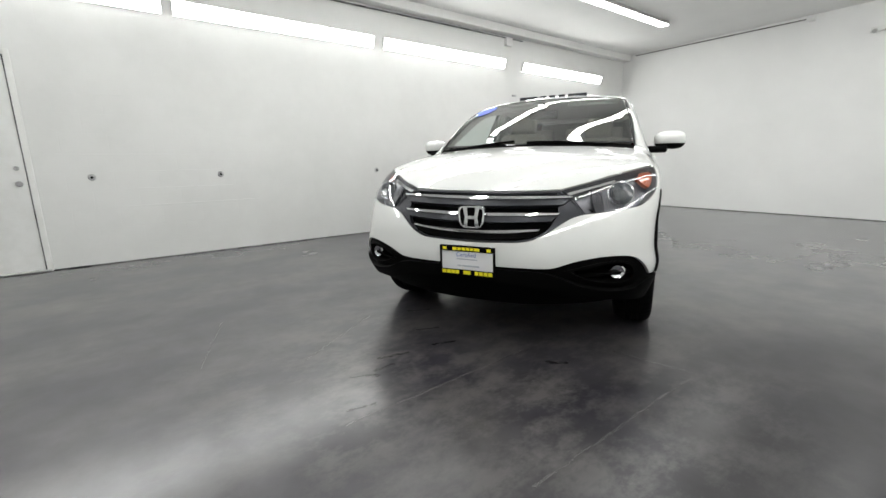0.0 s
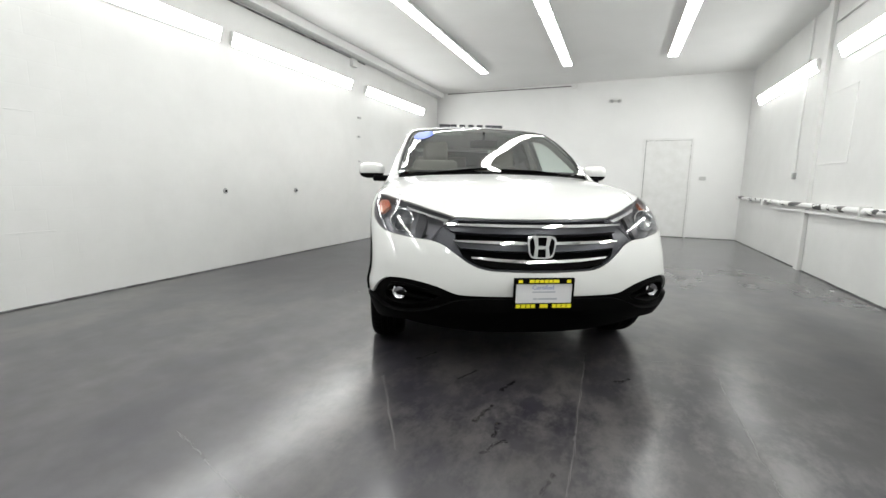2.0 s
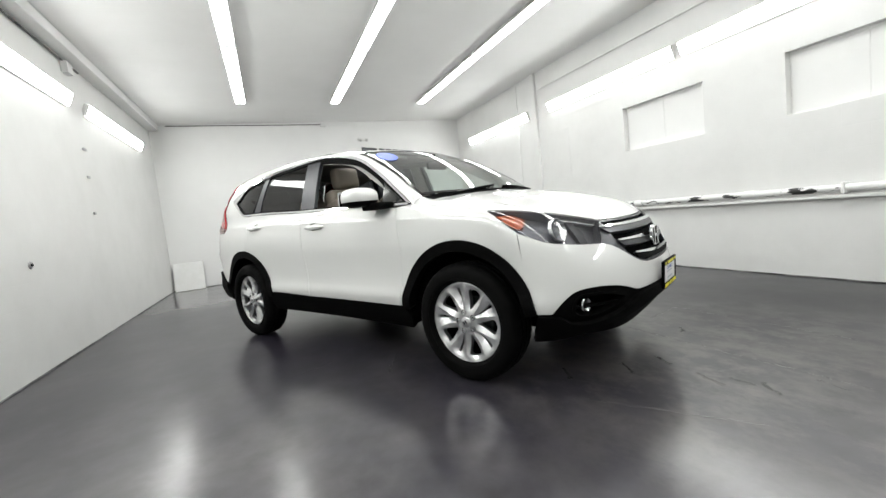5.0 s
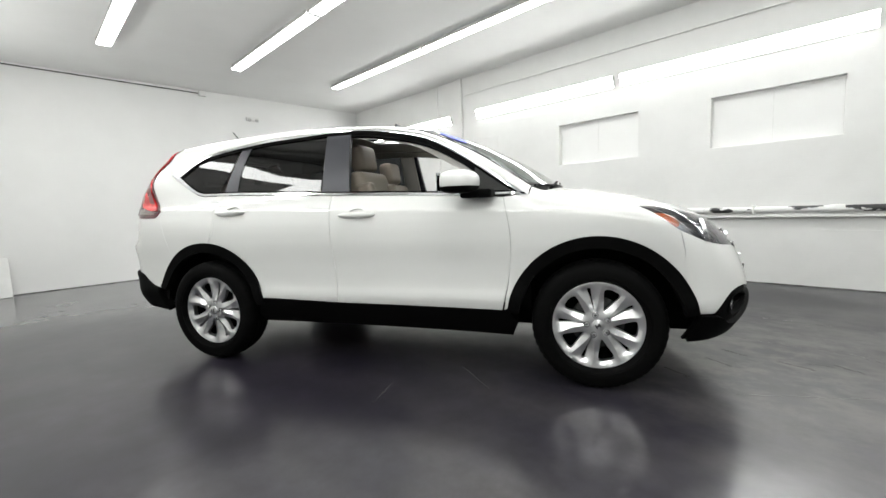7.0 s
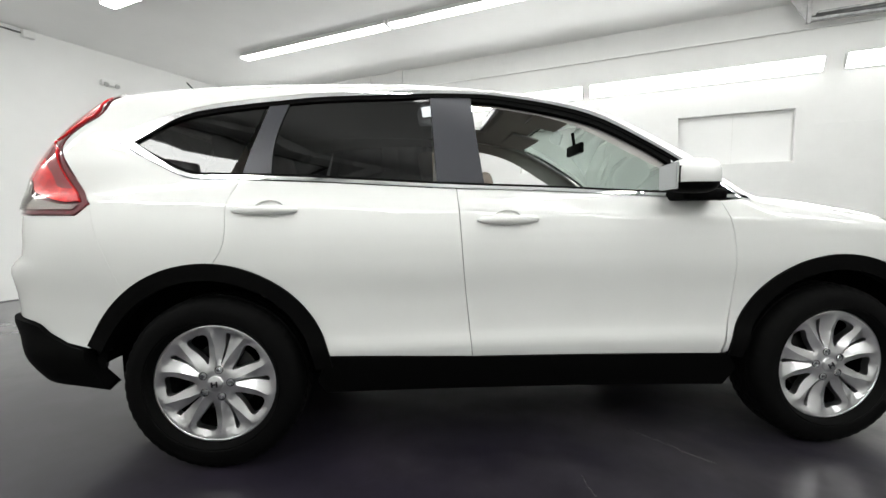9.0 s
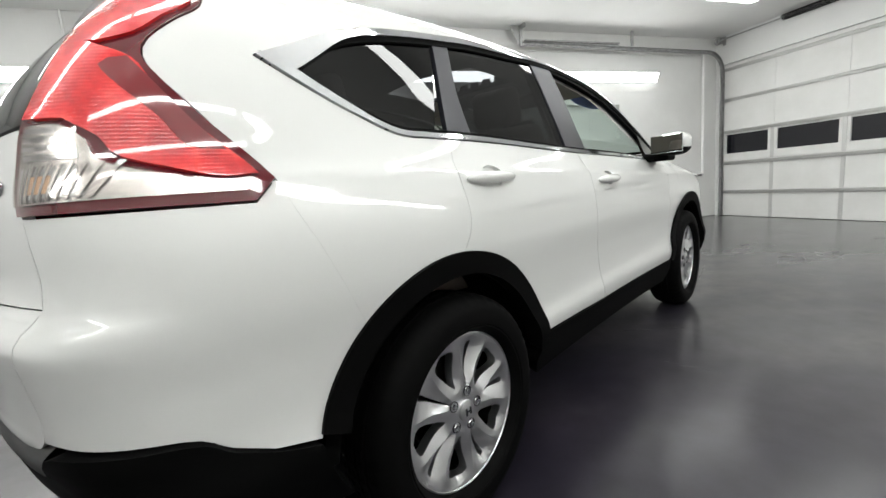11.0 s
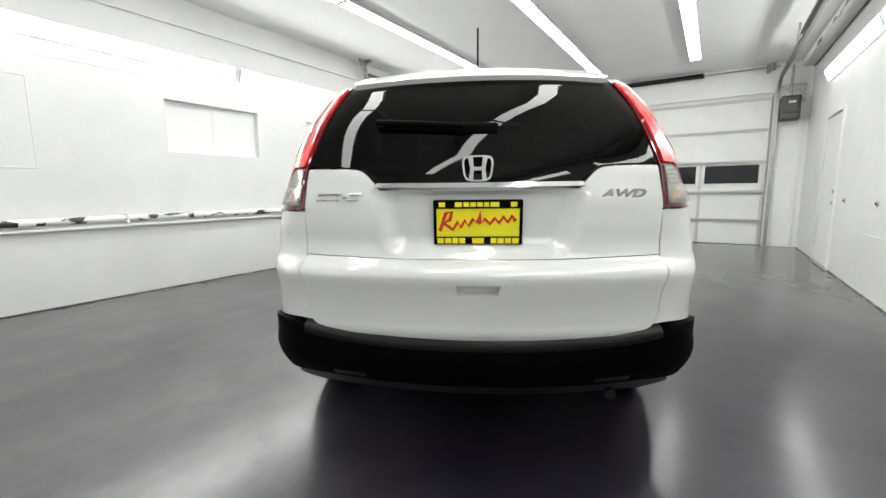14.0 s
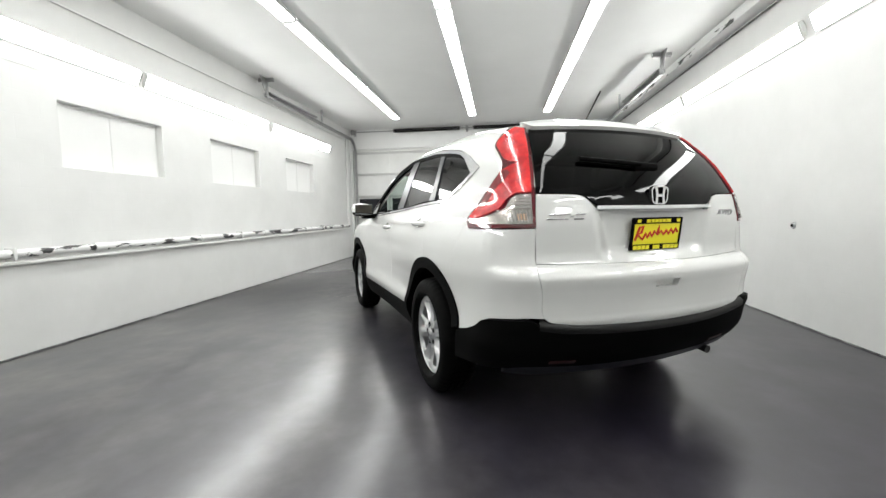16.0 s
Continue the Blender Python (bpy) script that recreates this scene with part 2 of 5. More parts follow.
WALL = shader("painted_block_wall", (0.80, 0.80, 0.785), rough=0.55)
b = bsdf(WALL)
tc = WALL.node_tree.nodes.new("ShaderNodeTexCoord")
br = node(WALL, "ShaderNodeTexBrick", Scale=1.0, Mortar_Size=0.005, Mortar_Smooth=0.6, Brick_Width=0.4, Row_Height=0.2)
br.inputs["Color1"].default_value = br.inputs["Color2"].default_value = (1, 1, 1, 1)
br.inputs["Mortar"].default_value = (0, 0, 0, 1)
sep = WALL.node_tree.nodes.new("ShaderNodeSeparateXYZ")
com = WALL.node_tree.nodes.new("ShaderNodeCombineXYZ")
add = node(WALL, "ShaderNodeMath")
wire(WALL, tc, "Object", sep, 0)
wire(WALL, sep, 0, add, 0)
wire(WALL, sep, 1, add, 1)
wire(WALL, add, 0, com, 0)
wire(WALL, sep, 2, com, 1)
wire(WALL, com, 0, br, "Vector")
grain = noise_of(WALL, 45, 6, 0.7)
mx = mix_of(WALL, 0.35, br, grain)
bp = node(WALL, "ShaderNodeBump", Strength=0.16, Distance=0.004)
wire(WALL, mx, 2, bp, "Height")
wire(WALL, bp, "Normal", b, "Normal")
wear = ramp_of(WALL, noise_of(WALL, 1.1, 8, 0.65), (0.30, (0.68, 0.68, 0.667)), (0.6, (0.74, 0.74, 0.728)))
wire(WALL, wear, 0, b, "Base Color")

PLASTER = shader("painted_plaster", (0.78, 0.78, 0.77), rough=0.6)
wire(PLASTER, ramp_of(PLASTER, noise_of(PLASTER, 0.8, 8, 0.6), (0.3, (0.79, 0.79, 0.78)), (0.7, (0.85, 0.85, 0.84))), 0, bsdf(PLASTER), "Base Color")
bump_of(PLASTER, noise_of(PLASTER, 60, 5), 0.12, 0.002)
CEIL = shader("ceiling_paint", (0.66, 0.66, 0.65), rough=0.7)
wire(CEIL, ramp_of(CEIL, noise_of(CEIL, 0.7, 8, 0.6), (0.3, (0.80, 0.80, 0.79)), (0.7, (0.86, 0.86, 0.85))), 0, bsdf(CEIL), "Base Color")
GLOSSPAINT = shader("white_gloss_paint", (0.78, 0.78, 0.77), rough=0.3)
wire(GLOSSPAINT, ramp_of(GLOSSPAINT, noise_of(GLOSSPAINT, 6, 6), (0.3, (0.73, 0.73, 0.71)), (0.65, (0.80, 0.80, 0.79))), 0, bsdf(GLOSSPAINT), "Base Color")
PEEL = shader("peeling_white_paint", (0.75, 0.75, 0.74), rough=0.4)
wire(PEEL, ramp_of(PEEL, noise_of(PEEL, 7, 8, 0.6, (1, 0.35, 1)), (0.52, (0.78, 0.78, 0.77)), (0.54, (0.02, 0.02, 0.02))), 0, bsdf(PEEL), "Base Color")
ZINC = shader("galvanised_steel", (0.42, 0.42, 0.42), rough=0.4, metal=0.9)
wire(ZINC, ramp_of(ZINC, noise_of(ZINC, 14, 6), (0.3, grey(0.30)), (0.7, grey(0.52))), 0, bsdf(ZINC), "Base Color")
DOORSKIN = shader("garage_door_white", (0.74, 0.74, 0.72), rough=0.45)
wire(DOORSKIN, ramp_of(DOORSKIN, noise_of(DOORSKIN, 2.2, 7), (0.3, (0.69, 0.69, 0.67)), (0.7, (0.77, 0.77, 0.755))), 0, bsdf(DOORSKIN), "Base Color")
STRUT = shader("door_strut_grey", (0.56, 0.56, 0.55), rough=0.4, metal=0.5)
NIGHT = shader("dark_window", (0.008, 0.008, 0.012), rough=0.12)
SPRING = shader("oiled_spring", grey(0.015), rough=0.4, metal=0.6)
OPENER = shader("dark_grey_enamel", grey(0.05), rough=0.4)
# dirt at the wall foot; also the dark colour for shade in the door gaps
GRIME_AND_SHADE = shader("grime_and_gap_shade", (0.10, 0.10, 0.10), rough=0.8)
wire(GRIME_AND_SHADE, ramp_of(GRIME_AND_SHADE, noise_of(GRIME_AND_SHADE, 6, 8), (0.4, grey(0.05)), (0.7, grey(0.35))), 0, bsdf(GRIME_AND_SHADE), "Base Color")


def worn_mark(name, color, rough, lo, hi, most):
    """A broken, half see-through mark."""
    m = shader(name, color, rough=rough)
    wire(m, ramp_of(m, noise_of(m, 26, 8, 0.7), (lo, grey(0.0)), (hi, grey(most))), 0, bsdf(m), "Alpha")
    return m


SCRATCH = worn_mark("pale_scratch", (0.22, 0.21, 0.20), 0.6, 0.38, 0.70, 0.6)
SCUFFED = worn_mark("black_tyre_scuff", grey(0.004), 0.6, 0.38, 0.60, 0.7)
LAMPGLOW = shader("lamp_diffuser", grey(0.9), rough=0.5, emit=(0.985, 1.0, 0.975), strength=LAMP_POWER)
WALLGLOW = shader("wall_lamp_diffuser", grey(0.9), rough=0.5, emit=(0.985, 1.0, 0.975), strength=WALL_LAMP_POWER)
CAPWHITE = shader("lamp_end_cap", grey(0.8), rough=0.4)

# ---- room shell: garage door at -Y, plain wall with a door at +Y ----
WX, EX, NY, SY, CZ = -3.10, 3.66, 6.2, -6.81, 3.36


def structure(name, bm, material, label, smooth=False):
    return tagged(part(name, bm, material, None, label, smooth), category=name.split("_")[0], kind="structure")


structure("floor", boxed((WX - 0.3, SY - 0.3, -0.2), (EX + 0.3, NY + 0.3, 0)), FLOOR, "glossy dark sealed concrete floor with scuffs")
structure("ceiling", boxed((WX - 0.3, SY - 0.3, CZ), (EX + 0.3, NY + 0.3, CZ + 0.15)), CEIL, "flat white painted ceiling of the garage")
structure("wall_west", boxed((WX - 0.25, SY - 0.3, 0), (WX, NY + 0.25, CZ)), WALL, "white painted block wall of the garage")
structure("wall_north", boxed((WX, NY, 0), (EX, NY + 0.25, CZ)), PLASTER, "white painted end wall with a door")
# east wall in pieces round three shallow window niches
bm = bmesh.new()
niches = ((-4.46, -3.30), (-2.42, -1.24), (-0.40, 0.785))
NZ0, NZ1, ND = 1.60, 2.20, 0.085
ys = [SY - 0.3] + [v for n in niches for v in n] + [NY + 0.25]
for i in range(0, len(ys), 2):
    cuboid(bm, (EX, ys[i], 0), (EX + 0.25, ys[i + 1], CZ))
for a, b in niches:
    cuboid(bm, (EX, a, 0), (EX + 0.25, b, NZ0))
    cuboid(bm, (EX, a, NZ1), (EX + 0.25, b, CZ))
bmesh.ops.remove_doubles(bm, verts=bm.verts, dist=1e-5)
structure("wall_east", bm, WALL, "white painted block wall with three niches")
for i, (a, b) in enumerate(niches):
    w = structure(f"window_{i + 1}", boxed((EX + ND, a, NZ0), (EX + ND + 0.03, b, NZ1)), PLASTER, "painted-over window in a shallow niche")
    bm = bmesh.new()
    for lo, hi in (((a, NZ1 - 0.030), (b, NZ1)), ((a, NZ0), (b, NZ0 + 0.012)), ((a, NZ0 + 0.012), (a + 0.012, NZ1 - 0.030)), ((b - 0.012, NZ0 + 0.012), (b, NZ1 - 0.030))):
        cuboid(bm, (EX + ND - 0.006, lo[0], lo[1]), (EX + ND, hi[0], hi[1]), 0.003, 1)
    part("window_frame", bm, GLOSSPAINT, w)
    m = (a + b) / 2
    part("mullion", boxed((EX + ND - 0.004, m - 0.006, NZ0 + 0.012), (EX + ND, m + 0.006, NZ1 - 0.030), 0.001, 1), GLOSSPAINT, w)
    part("window_sill", boxed((EX + 0.002, a, NZ0 - 0.02), (EX + ND - 0.007, b, NZ0 + 0.004), 0.002, 1), GLOSSPAINT, w)
# outline of a filled-in window
bm = bmesh.new()
for lo, hi in (((1.95, 2.20), (3.0, 2.215)), ((1.95, 1.36), (2.7, 1.375)), ((1.95, 1.375), (1.96, 2.2))):
    cuboid(bm, (EX - 0.006, lo[0], lo[1]), (EX, hi[0], hi[1]), 0.002, 1)
structure("trim_filled_window", bm, WALL, "raised paint line of a filled-in window")
random.seed(11)
for z, y0, y1 in ((1.18, -3.75, -2.75), (1.00, -3.55, -2.45), (0.81, -3.40, -2.35), (0.62, -3.45, -2.05), (1.80, -3.6, -3.1), (1.60, -2.6, -2.1)):
    structure("trim_block_joint", boxed((WX, y0, z - 0.004), (WX + 0.0035, y1, z + 0.004), 0.0015, 1), WALL, "raised paint line along a block joint")
for z, y0, y1 in ((2.42, -5.2, -4.3), (1.42, -5.6, -4.7), (2.42, 0.9, 1.9), (0.62, -3.1, -2.3), (2.0, -3.2, -2.55)):
    structure("trim_block_joint", boxed((EX - 0.0035, y0, z - 0.004), (EX, y1, z + 0.004), 0.0015, 1), WALL, "raised paint line along a block joint")
# soffit along the west wall
bm = bmesh.new()
cuboid(bm, (WX, SY, 3.235), (-2.93, NY, CZ), 0.012)
structure("trim_soffit", bm, PLASTER, "boxed-in white soffit along the wall")
part_line = boxed((-2.933, -5.9, 3.236), (-2.926, -1.2, 3.30), 0.002, 1)
structure("trim_soffit_edge", part_line, PEEL, "flaking dark edge of the soffit")
# grime where walls meet the floor
for nm, lo, hi in (("west", (WX, SY, 0), (WX + 0.014, NY, 0.012)), ("east", (EX - 0.014, SY, 0), (EX, NY, 0.012)), ("north", (WX, NY - 0.014, 0), (EX, NY, 0.012))):
    structure("baseboard_" + nm, boxed(lo, hi, 0.004, 1), GRIME_AND_SHADE, "dirty sealant line along the wall foot")

# door in the end wall
d = structure("door_1", boxed((1.845, NY - 0.012, 0.012), (2.70, NY + 0.02, 2.05), 0.003, 1), GLOSSPAINT, "flush white door in the end wall")
bm = bmesh.new()
for lo, hi in (((1.79, 0), (1.835, 2.10)), ((2.705, 0), (2.75, 2.10)), ((1.835, 2.055), (2.705, 2.10))):
    cuboid(bm, (lo[0], NY - 0.035, lo[1]), (hi[0], NY, hi[1]), 0.003, 1)
part("door_frame", bm, GLOSSPAINT, d)
# dark sheet behind the leaf, its colour stands for shade in the gap
part("gap_shade", boxed((1.832, NY - 0.003, 0.004), (2.708, NY, 2.058)), GRIME_AND_SHADE, d)
bm = rods(((2.62, NY - 0.06, 1.0), (2.62, NY - 0.012, 1.0), 0.012))
rod(bm, (2.62, NY - 0.075, 1.0), (2.62, NY - 0.05, 1.0), 0.028, 16)
part("door_knob", bm, GLOSSPAINT, d, "painted round knob", smooth=40)
# door in the west wall
d = structure("door_2", boxed((WX - 0.02, -5.10, 0.02), (WX + 0.006, -4.19, 2.09), 0.003, 1), GLOSSPAINT, "scuffed white door in the long wall")
bm = bmesh.new()
for lo, hi in (((-5.16, 0), (-5.113, 2.15)), ((-4.177, 0), (-4.13, 2.15)), ((-5.113, 2.103), (-4.177, 2.15))):
    cuboid(bm, (WX, lo[0], lo[1]), (WX + 0.026, hi[0], hi[1]), 0.003, 1)
part("door_frame", bm, GLOSSPAINT, d)
# shade of the gap round this door, put in as a dark sheet
part("gap_shade", boxed((WX, -5.116, 0.004), (WX + 0.0025, -4.174, 2.106)), GRIME_AND_SHADE, d)
for z, r in ((1.05, 0.022), (0.90, 0.028)):
    bm = bmesh.new()
    rod(bm, (WX + 0.006, -4.25, z), (WX + 0.03, -4.25, z), r, 18, r * 0.8)
    part("door_lock", bm, ZINC, d, smooth=40)
part("door_threshold", boxed((WX, -5.15, 0), (WX + 0.05, -4.14, 0.022), 0.006, 1), ZINC, d)

# ---- sectional garage door ----
DX0, DX1 = -2.55, 3.57
gd = structure("garage_door", boxed((DX0, SY - 0.05, 0.0), (DX1, SY - 0.045, 2.84)), DOORSKIN, "closed white sectional garage door with dark windows")
levels = (0.006, 0.50, 1.055, 1.625, 2.215, 2.80)
for z0, z1 in zip(levels, levels[1:]):
    bm = bmesh.new()
    if abs(z0 - 1.055) < 0.01:
        cuboid(bm, (DX0, SY - 0.04, z0), (DX1, SY, 1.175), 0.004, 1)
        cuboid(bm, (DX0, SY - 0.04, 1.565), (DX1, SY, z1 - 0.006), 0.004, 1)
    else:
        cuboid(bm, (DX0, SY - 0.04, z0), (DX1, SY, z1 - 0.006), 0.004, 1)
    part("door_section", bm, DOORSKIN, gd)
for z in (0.47, 1.015, 1.60, 2.185, 2.745):
    bm = boxed((DX0 + 0.02, SY, z - 0.028), (DX1 - 0.02, SY + 0.016, z + 0.03), 0.004, 1)
    cuboid(bm, (DX0 + 0.02, SY + 0.016, z - 0.012), (DX1 - 0.02, SY + 0.05, z - 0.006))
    cuboid(bm, (DX0 + 0.02, SY + 0.016, z + 0.016), (DX1 - 0.02, SY + 0.05, z + 0.022))
    part("strut", bm, STRUT, gd)
stiles = [-2.52 + 1.028 * i for i in range(7)]
stiles[-1] = DX1 - 0.04
for x in stiles:
    for z0, z1 in zip(levels, levels[1:]):
        part("stile", boxed((x - 0.028, SY, z0 + 0.004), (x + 0.028, SY + 0.008, z1 - 0.012), 0.002, 1), STRUT if z0 < 1.5 else DOORSKIN, gd)
for a, b in zip(stiles, stiles[1:]):
    part("pane", boxed((a + 0.03, SY - 0.035, 1.175), (b - 0.03, SY - 0.028, 1.565)), NIGHT, gd)
    bm = bmesh.new()
    for lo, hi in (((a + 0.03, 1.175), (a + 0.075, 1.565)), ((b - 0.075, 1.175), (b - 0.03, 1.565)), ((a + 0.075, 1.175), (b - 0.075, 1.195)), ((a + 0.075, 1.545), (b - 0.075, 1.565))):
        cuboid(bm, (lo[0], SY - 0.027, lo[1]), (hi[0], SY + 0.004, hi[1]), 0.003, 1)
    part("pane_frame", bm, DOORSKIN, gd)
# wall round the garage door
bm = bmesh.new()
cuboid(bm, (WX, SY - 0.25, 0), (DX0 - 0.02, SY + 0.02, CZ))
cuboid(bm, (DX1 + 0.02, SY - 0.25, 0), (EX, SY + 0.02, CZ))
cuboid(bm, (DX0 - 0.02, SY - 0.25, 2.85), (DX1 + 0.02, SY + 0.02, CZ))
cuboid(bm, (DX0 - 0.1, SY - 0.3, -0.05), (DX1 + 0.1, SY - 0.06, 2.9))
structure("wall_south", bm, PLASTER, "white wall round the garage door")
for x in (-2.66, -2.98):
    structure("trim_jamb", boxed((x - 0.03, SY + 0.02, 0), (x + 0.03, SY + 0.045, 2.9 if x < -2.8 else 2.2), 0.004, 1), PLASTER, "white door jamb board")


def spring(x0, x1):
    bm = bmesh.new()
    turns, r, w = int(abs(x1 - x0) / 0.016), 0.045, 0.006
    k = turns * 12
    pts = [(x0 + (x1 - x0) * i / k, r * math.cos(i / 12 * 2 * math.pi), r * math.sin(i / 12 * 2 * math.pi)) for i in range(k + 1)]
    rows = []
    for x, y, z in pts:
        d = Vector((0, y, z)).normalized()
        rows.append([bm.verts.new((x + a * w, y + d.y * b * w, z + d.z * b * w)) for a, b in ((1, 0), (0, 1), (-1, 0), (0, -1))])
    for a, b in zip(rows, rows[1:]):
        for i in range(4):
            bm.faces.new((a[i], a[(i + 1) % 4], b[(i + 1) % 4], b[i]))
    bmesh.ops.translate(bm, verts=bm.verts, vec=(0, SY + 0.14, 3.275))
    return bm


shaft = tagged(part("torsion_shaft", rods(((-2.6, SY + 0.14, 3.275), (3.58, SY + 0.14, 3.275), 0.013)), ZINC, None, smooth=40), "steel torsion shaft with black springs above the garage door", "door hardware")
for a, b in ((2.43, 0.70), (0.36, -1.44)):
    part("spring", spring(a, b), SPRING, shaft, "black coil spring")
for x in (0.53, -2.45, 3.5):
    bm = boxed((x - 0.03, SY + 0.02, 3.19), (x + 0.03, SY + 0.03, 3.35), 0.003, 1)
    cuboid(bm, (x - 0.008, SY + 0.03, 3.22), (x + 0.008, SY + 0.18, 3.33), 0.003, 1)
    part("bearing_plate", bm, ZINC, shaft)
for x in (-2.52, 3.54):
    bm = lathe([(0.02, -0.025), (0.07, -0.025), (0.06, -0.012), (0.06, 0.012), (0.07, 0.025), (0.02, 0.025)], 24)
    bmesh.ops.translate(bm, verts=bm.verts, vec=(x, SY + 0.14, 3.275))
    part("cable_drum", bm, ZINC, shaft, smooth=40)

op = tagged(part("door_opener", boxed((-2.94, SY + 0.02, 2.30), (-2.66, SY + 0.30, 2.72), 0.03, 3), OPENER, None, smooth=50), "dark grey jackshaft door opener beside the garage door", "motor")
part("opener_cover", boxed((-2.90, SY + 0.30, 2.42), (-2.70, SY + 0.33, 2.68), 0.012), OPENER, op)
part("opener_plate", boxed((-2.86, SY + 0.331, 2.585), (-2.76, SY + 0.334, 2.62)), STRUT, op)
bm = boxed((-3.02, SY + 0.02, 2.62), (-2.62, SY + 0.05, 2.95), 0.004, 1)
rod(bm, (-2.80, SY + 0.14, 2.72), (-2.80, SY + 0.14, 3.26), 0.02)
part("opener_bracket", bm, ZINC, op)


def door_track(x, s):
    """Curved steel track: up the jamb, round the bend and along under the ceiling."""
    bm = bmesh.new()
    path = [(SY + 0.07, 0.02), (SY + 0.07, 2.70)] + [(SY + 0.07 + 0.36 * (1 - math.cos(a)), 2.70 + 0.36 * math.sin(a)) for a in np.linspace(0.2, math.pi / 2, 8)] + [(-2.42, 3.10)]
    rows = []
    for i, (y, z) in enumerate(path):
        a, b = path[max(i - 1, 0)], path[min(i + 1, len(path) - 1)]
        t = Vector((0, b[0] - a[0], b[1] - a[1])).normalized()
        n = Vector((0, -t.z, t.y))
        rows.append([bm.verts.new(Vector((x, y, z)) + Vector((dx * s, 0, 0)) + n * dn) for dx, dn in ((0, -0.028), (0.045, -0.028), (0.052, 0.0), (0.045, 0.028), (0, 0.028), (0.003, 0.024), (0.04, 0.024), (0.046, 0), (0.04, -0.024), (0.003, -0.024))])
    for a, b in zip(rows, rows[1:]):
        for i in range(10):
            bm.faces.new((a[i], a[(i + 1) % 10], b[(i + 1) % 10], b[i]))
    bm.faces.new(rows[-1])
    bmesh.ops.recalc_face_normals(bm, faces=bm.faces)
    t = tagged(part("door_track", bm, ZINC, None), "galvanised garage door track hung from the ceiling", "door track")
    # hanger at the far end: a triangular gusset and an angle up to the ceiling
    bm = bmesh.new()
    for p in (x - 0.004, x + 0.004):
        bm.verts.new((p, -2.42, CZ)), bm.verts.new((p, -2.24, CZ)), bm.verts.new((p, -2.42, 3.06))
    v = list(bm.verts)
    bm.faces.new(v[:3]), bm.faces.new(v[3:])
    for i in range(3):
        bm.faces.new((v[i], v[(i + 1) % 3], v[3 + (i + 1) % 3], v[3 + i]))
    cuboid(bm, (x - 0.13, -2.45, 3.30), (x + 0.13, -2.41, CZ), 0.004, 1)
    cuboid(bm, (x - 0.02, -2.45, 3.05), (x + 0.02, -2.41, CZ), 0.004, 1)
    bmesh.ops.recalc_face_normals(bm, faces=bm.faces)
    part("hanger", bm, ZINC, t, "steel hanger with a triangular gusset")
    part("hanger", boxed((x - 0.015, -4.6, 3.12), (x + 0.015, -4.56, CZ), 0.003, 1), ZINC, t)
    part("stop_bar", boxed((x - 0.03, -4.3, 3.135), (x + 0.03, -2.5, 3.16), 0.004, 1), ZINC, t)
    return t


door_track(-2.60, -1)
door_track(3.47, 1)

# ---- strip lights: steel tray, glowing wrap lens, two end caps ----
def strip_light(length, glow):
    """Along Y, hung at z = 0 above, lens below."""
    h = length / 2
    o = tagged(part("strip_light", boxed((-0.082, -h, -0.046), (0.082, h, 0.0), 0.006, 1), GLOSSPAINT, None), "long fluorescent strip light with a shallow lens", "strip light")
    bm = bmesh.new()
    prof = [(-0.078, -0.045), (-0.075, -0.055), (-0.062, -0.062), (0.062, -0.062), (0.075, -0.055), (0.078, -0.045)]
    for y in (-h + 0.012, h - 0.012):
        [bm.verts.new((x, y, z)) for x, z in prof]
    v = list(bm.verts)
    n = len(prof)
    for i in range(n - 1):
        bm.faces.new((v[i], v[i + 1], v[n + i + 1], v[n + i]))
    bm.faces.new(v[:n]), bm.faces.new(v[n:])
    bmesh.ops.recalc_face_normals(bm, faces=bm.faces)
    part("lens", bm, glow, o, "glowing white lens")
    # tray edges are white; their grey colour stands for the shade on them
    for x in (-0.0855, 0.0825):
        part("tray_lip", boxed((x, -h + 0.02, -0.052), (x + 0.003, h - 0.02, -0.002), 0.001, 1), STRUT, o, "edge of the steel tray, coloured grey for its shade")
    for y0, y1 in ((-h, -h + 0.011), (h - 0.011, h)):
        part("end_cap", boxed((-0.079, y0, -0.063), (0.079, y1, -0.047), 0.004, 1), CAPWHITE, o)
    return o


def row_of(spots, glow):
    first = tagged(strip_light(2.47, glow), group="strip lights")
    first.matrix_basis = spots[0]
    for m in spots[1:]:
        copy_thing(first, m)


row_of([pose(x, -5.51 + 2.505 * (i + 0.5), CZ) for x in (-1.33, 0.31, 2.065) for i in range(4)], LAMPGLOW)
row_of([pose(WX, y, 2.77) @ pose(0, 0, 0, 0, -68, 0) for y in (-4.08, -1.52, 1.10, 4.03)] + [pose(EX, y, 2.665) @ pose(0, 0, 0, 0, 68, 0) for y in (-4.05, -1.40, 1.15, 4.24)], WALLGLOW)

# ---- things on the walls ----
def conduit(name, pts, r, material, label, category="pipe"):
    return tagged(part(name, tube(pts, r, 12), material, None, smooth=40), label, category)


pipe = conduit("wall_pipe", [(EX - 0.055, 6.1, 0.885), (EX - 0.055, 4.4, 0.87), (EX - 0.055, 2.9, 0.855), (EX - 0.055, -6.36, 0.85)], 0.034, PEEL, "white pipe with flaking paint along the block wall")
for y in (5.2, 3.6, 2.1, 0.55, -0.9, -2.4, -3.9, -5.4):
    part("pipe_coupling", rods(((EX - 0.055, y - 0.06, 0.853), (EX - 0.055, y + 0.06, 0.853), 0.041)), GLOSSPAINT, pipe, smooth=40)
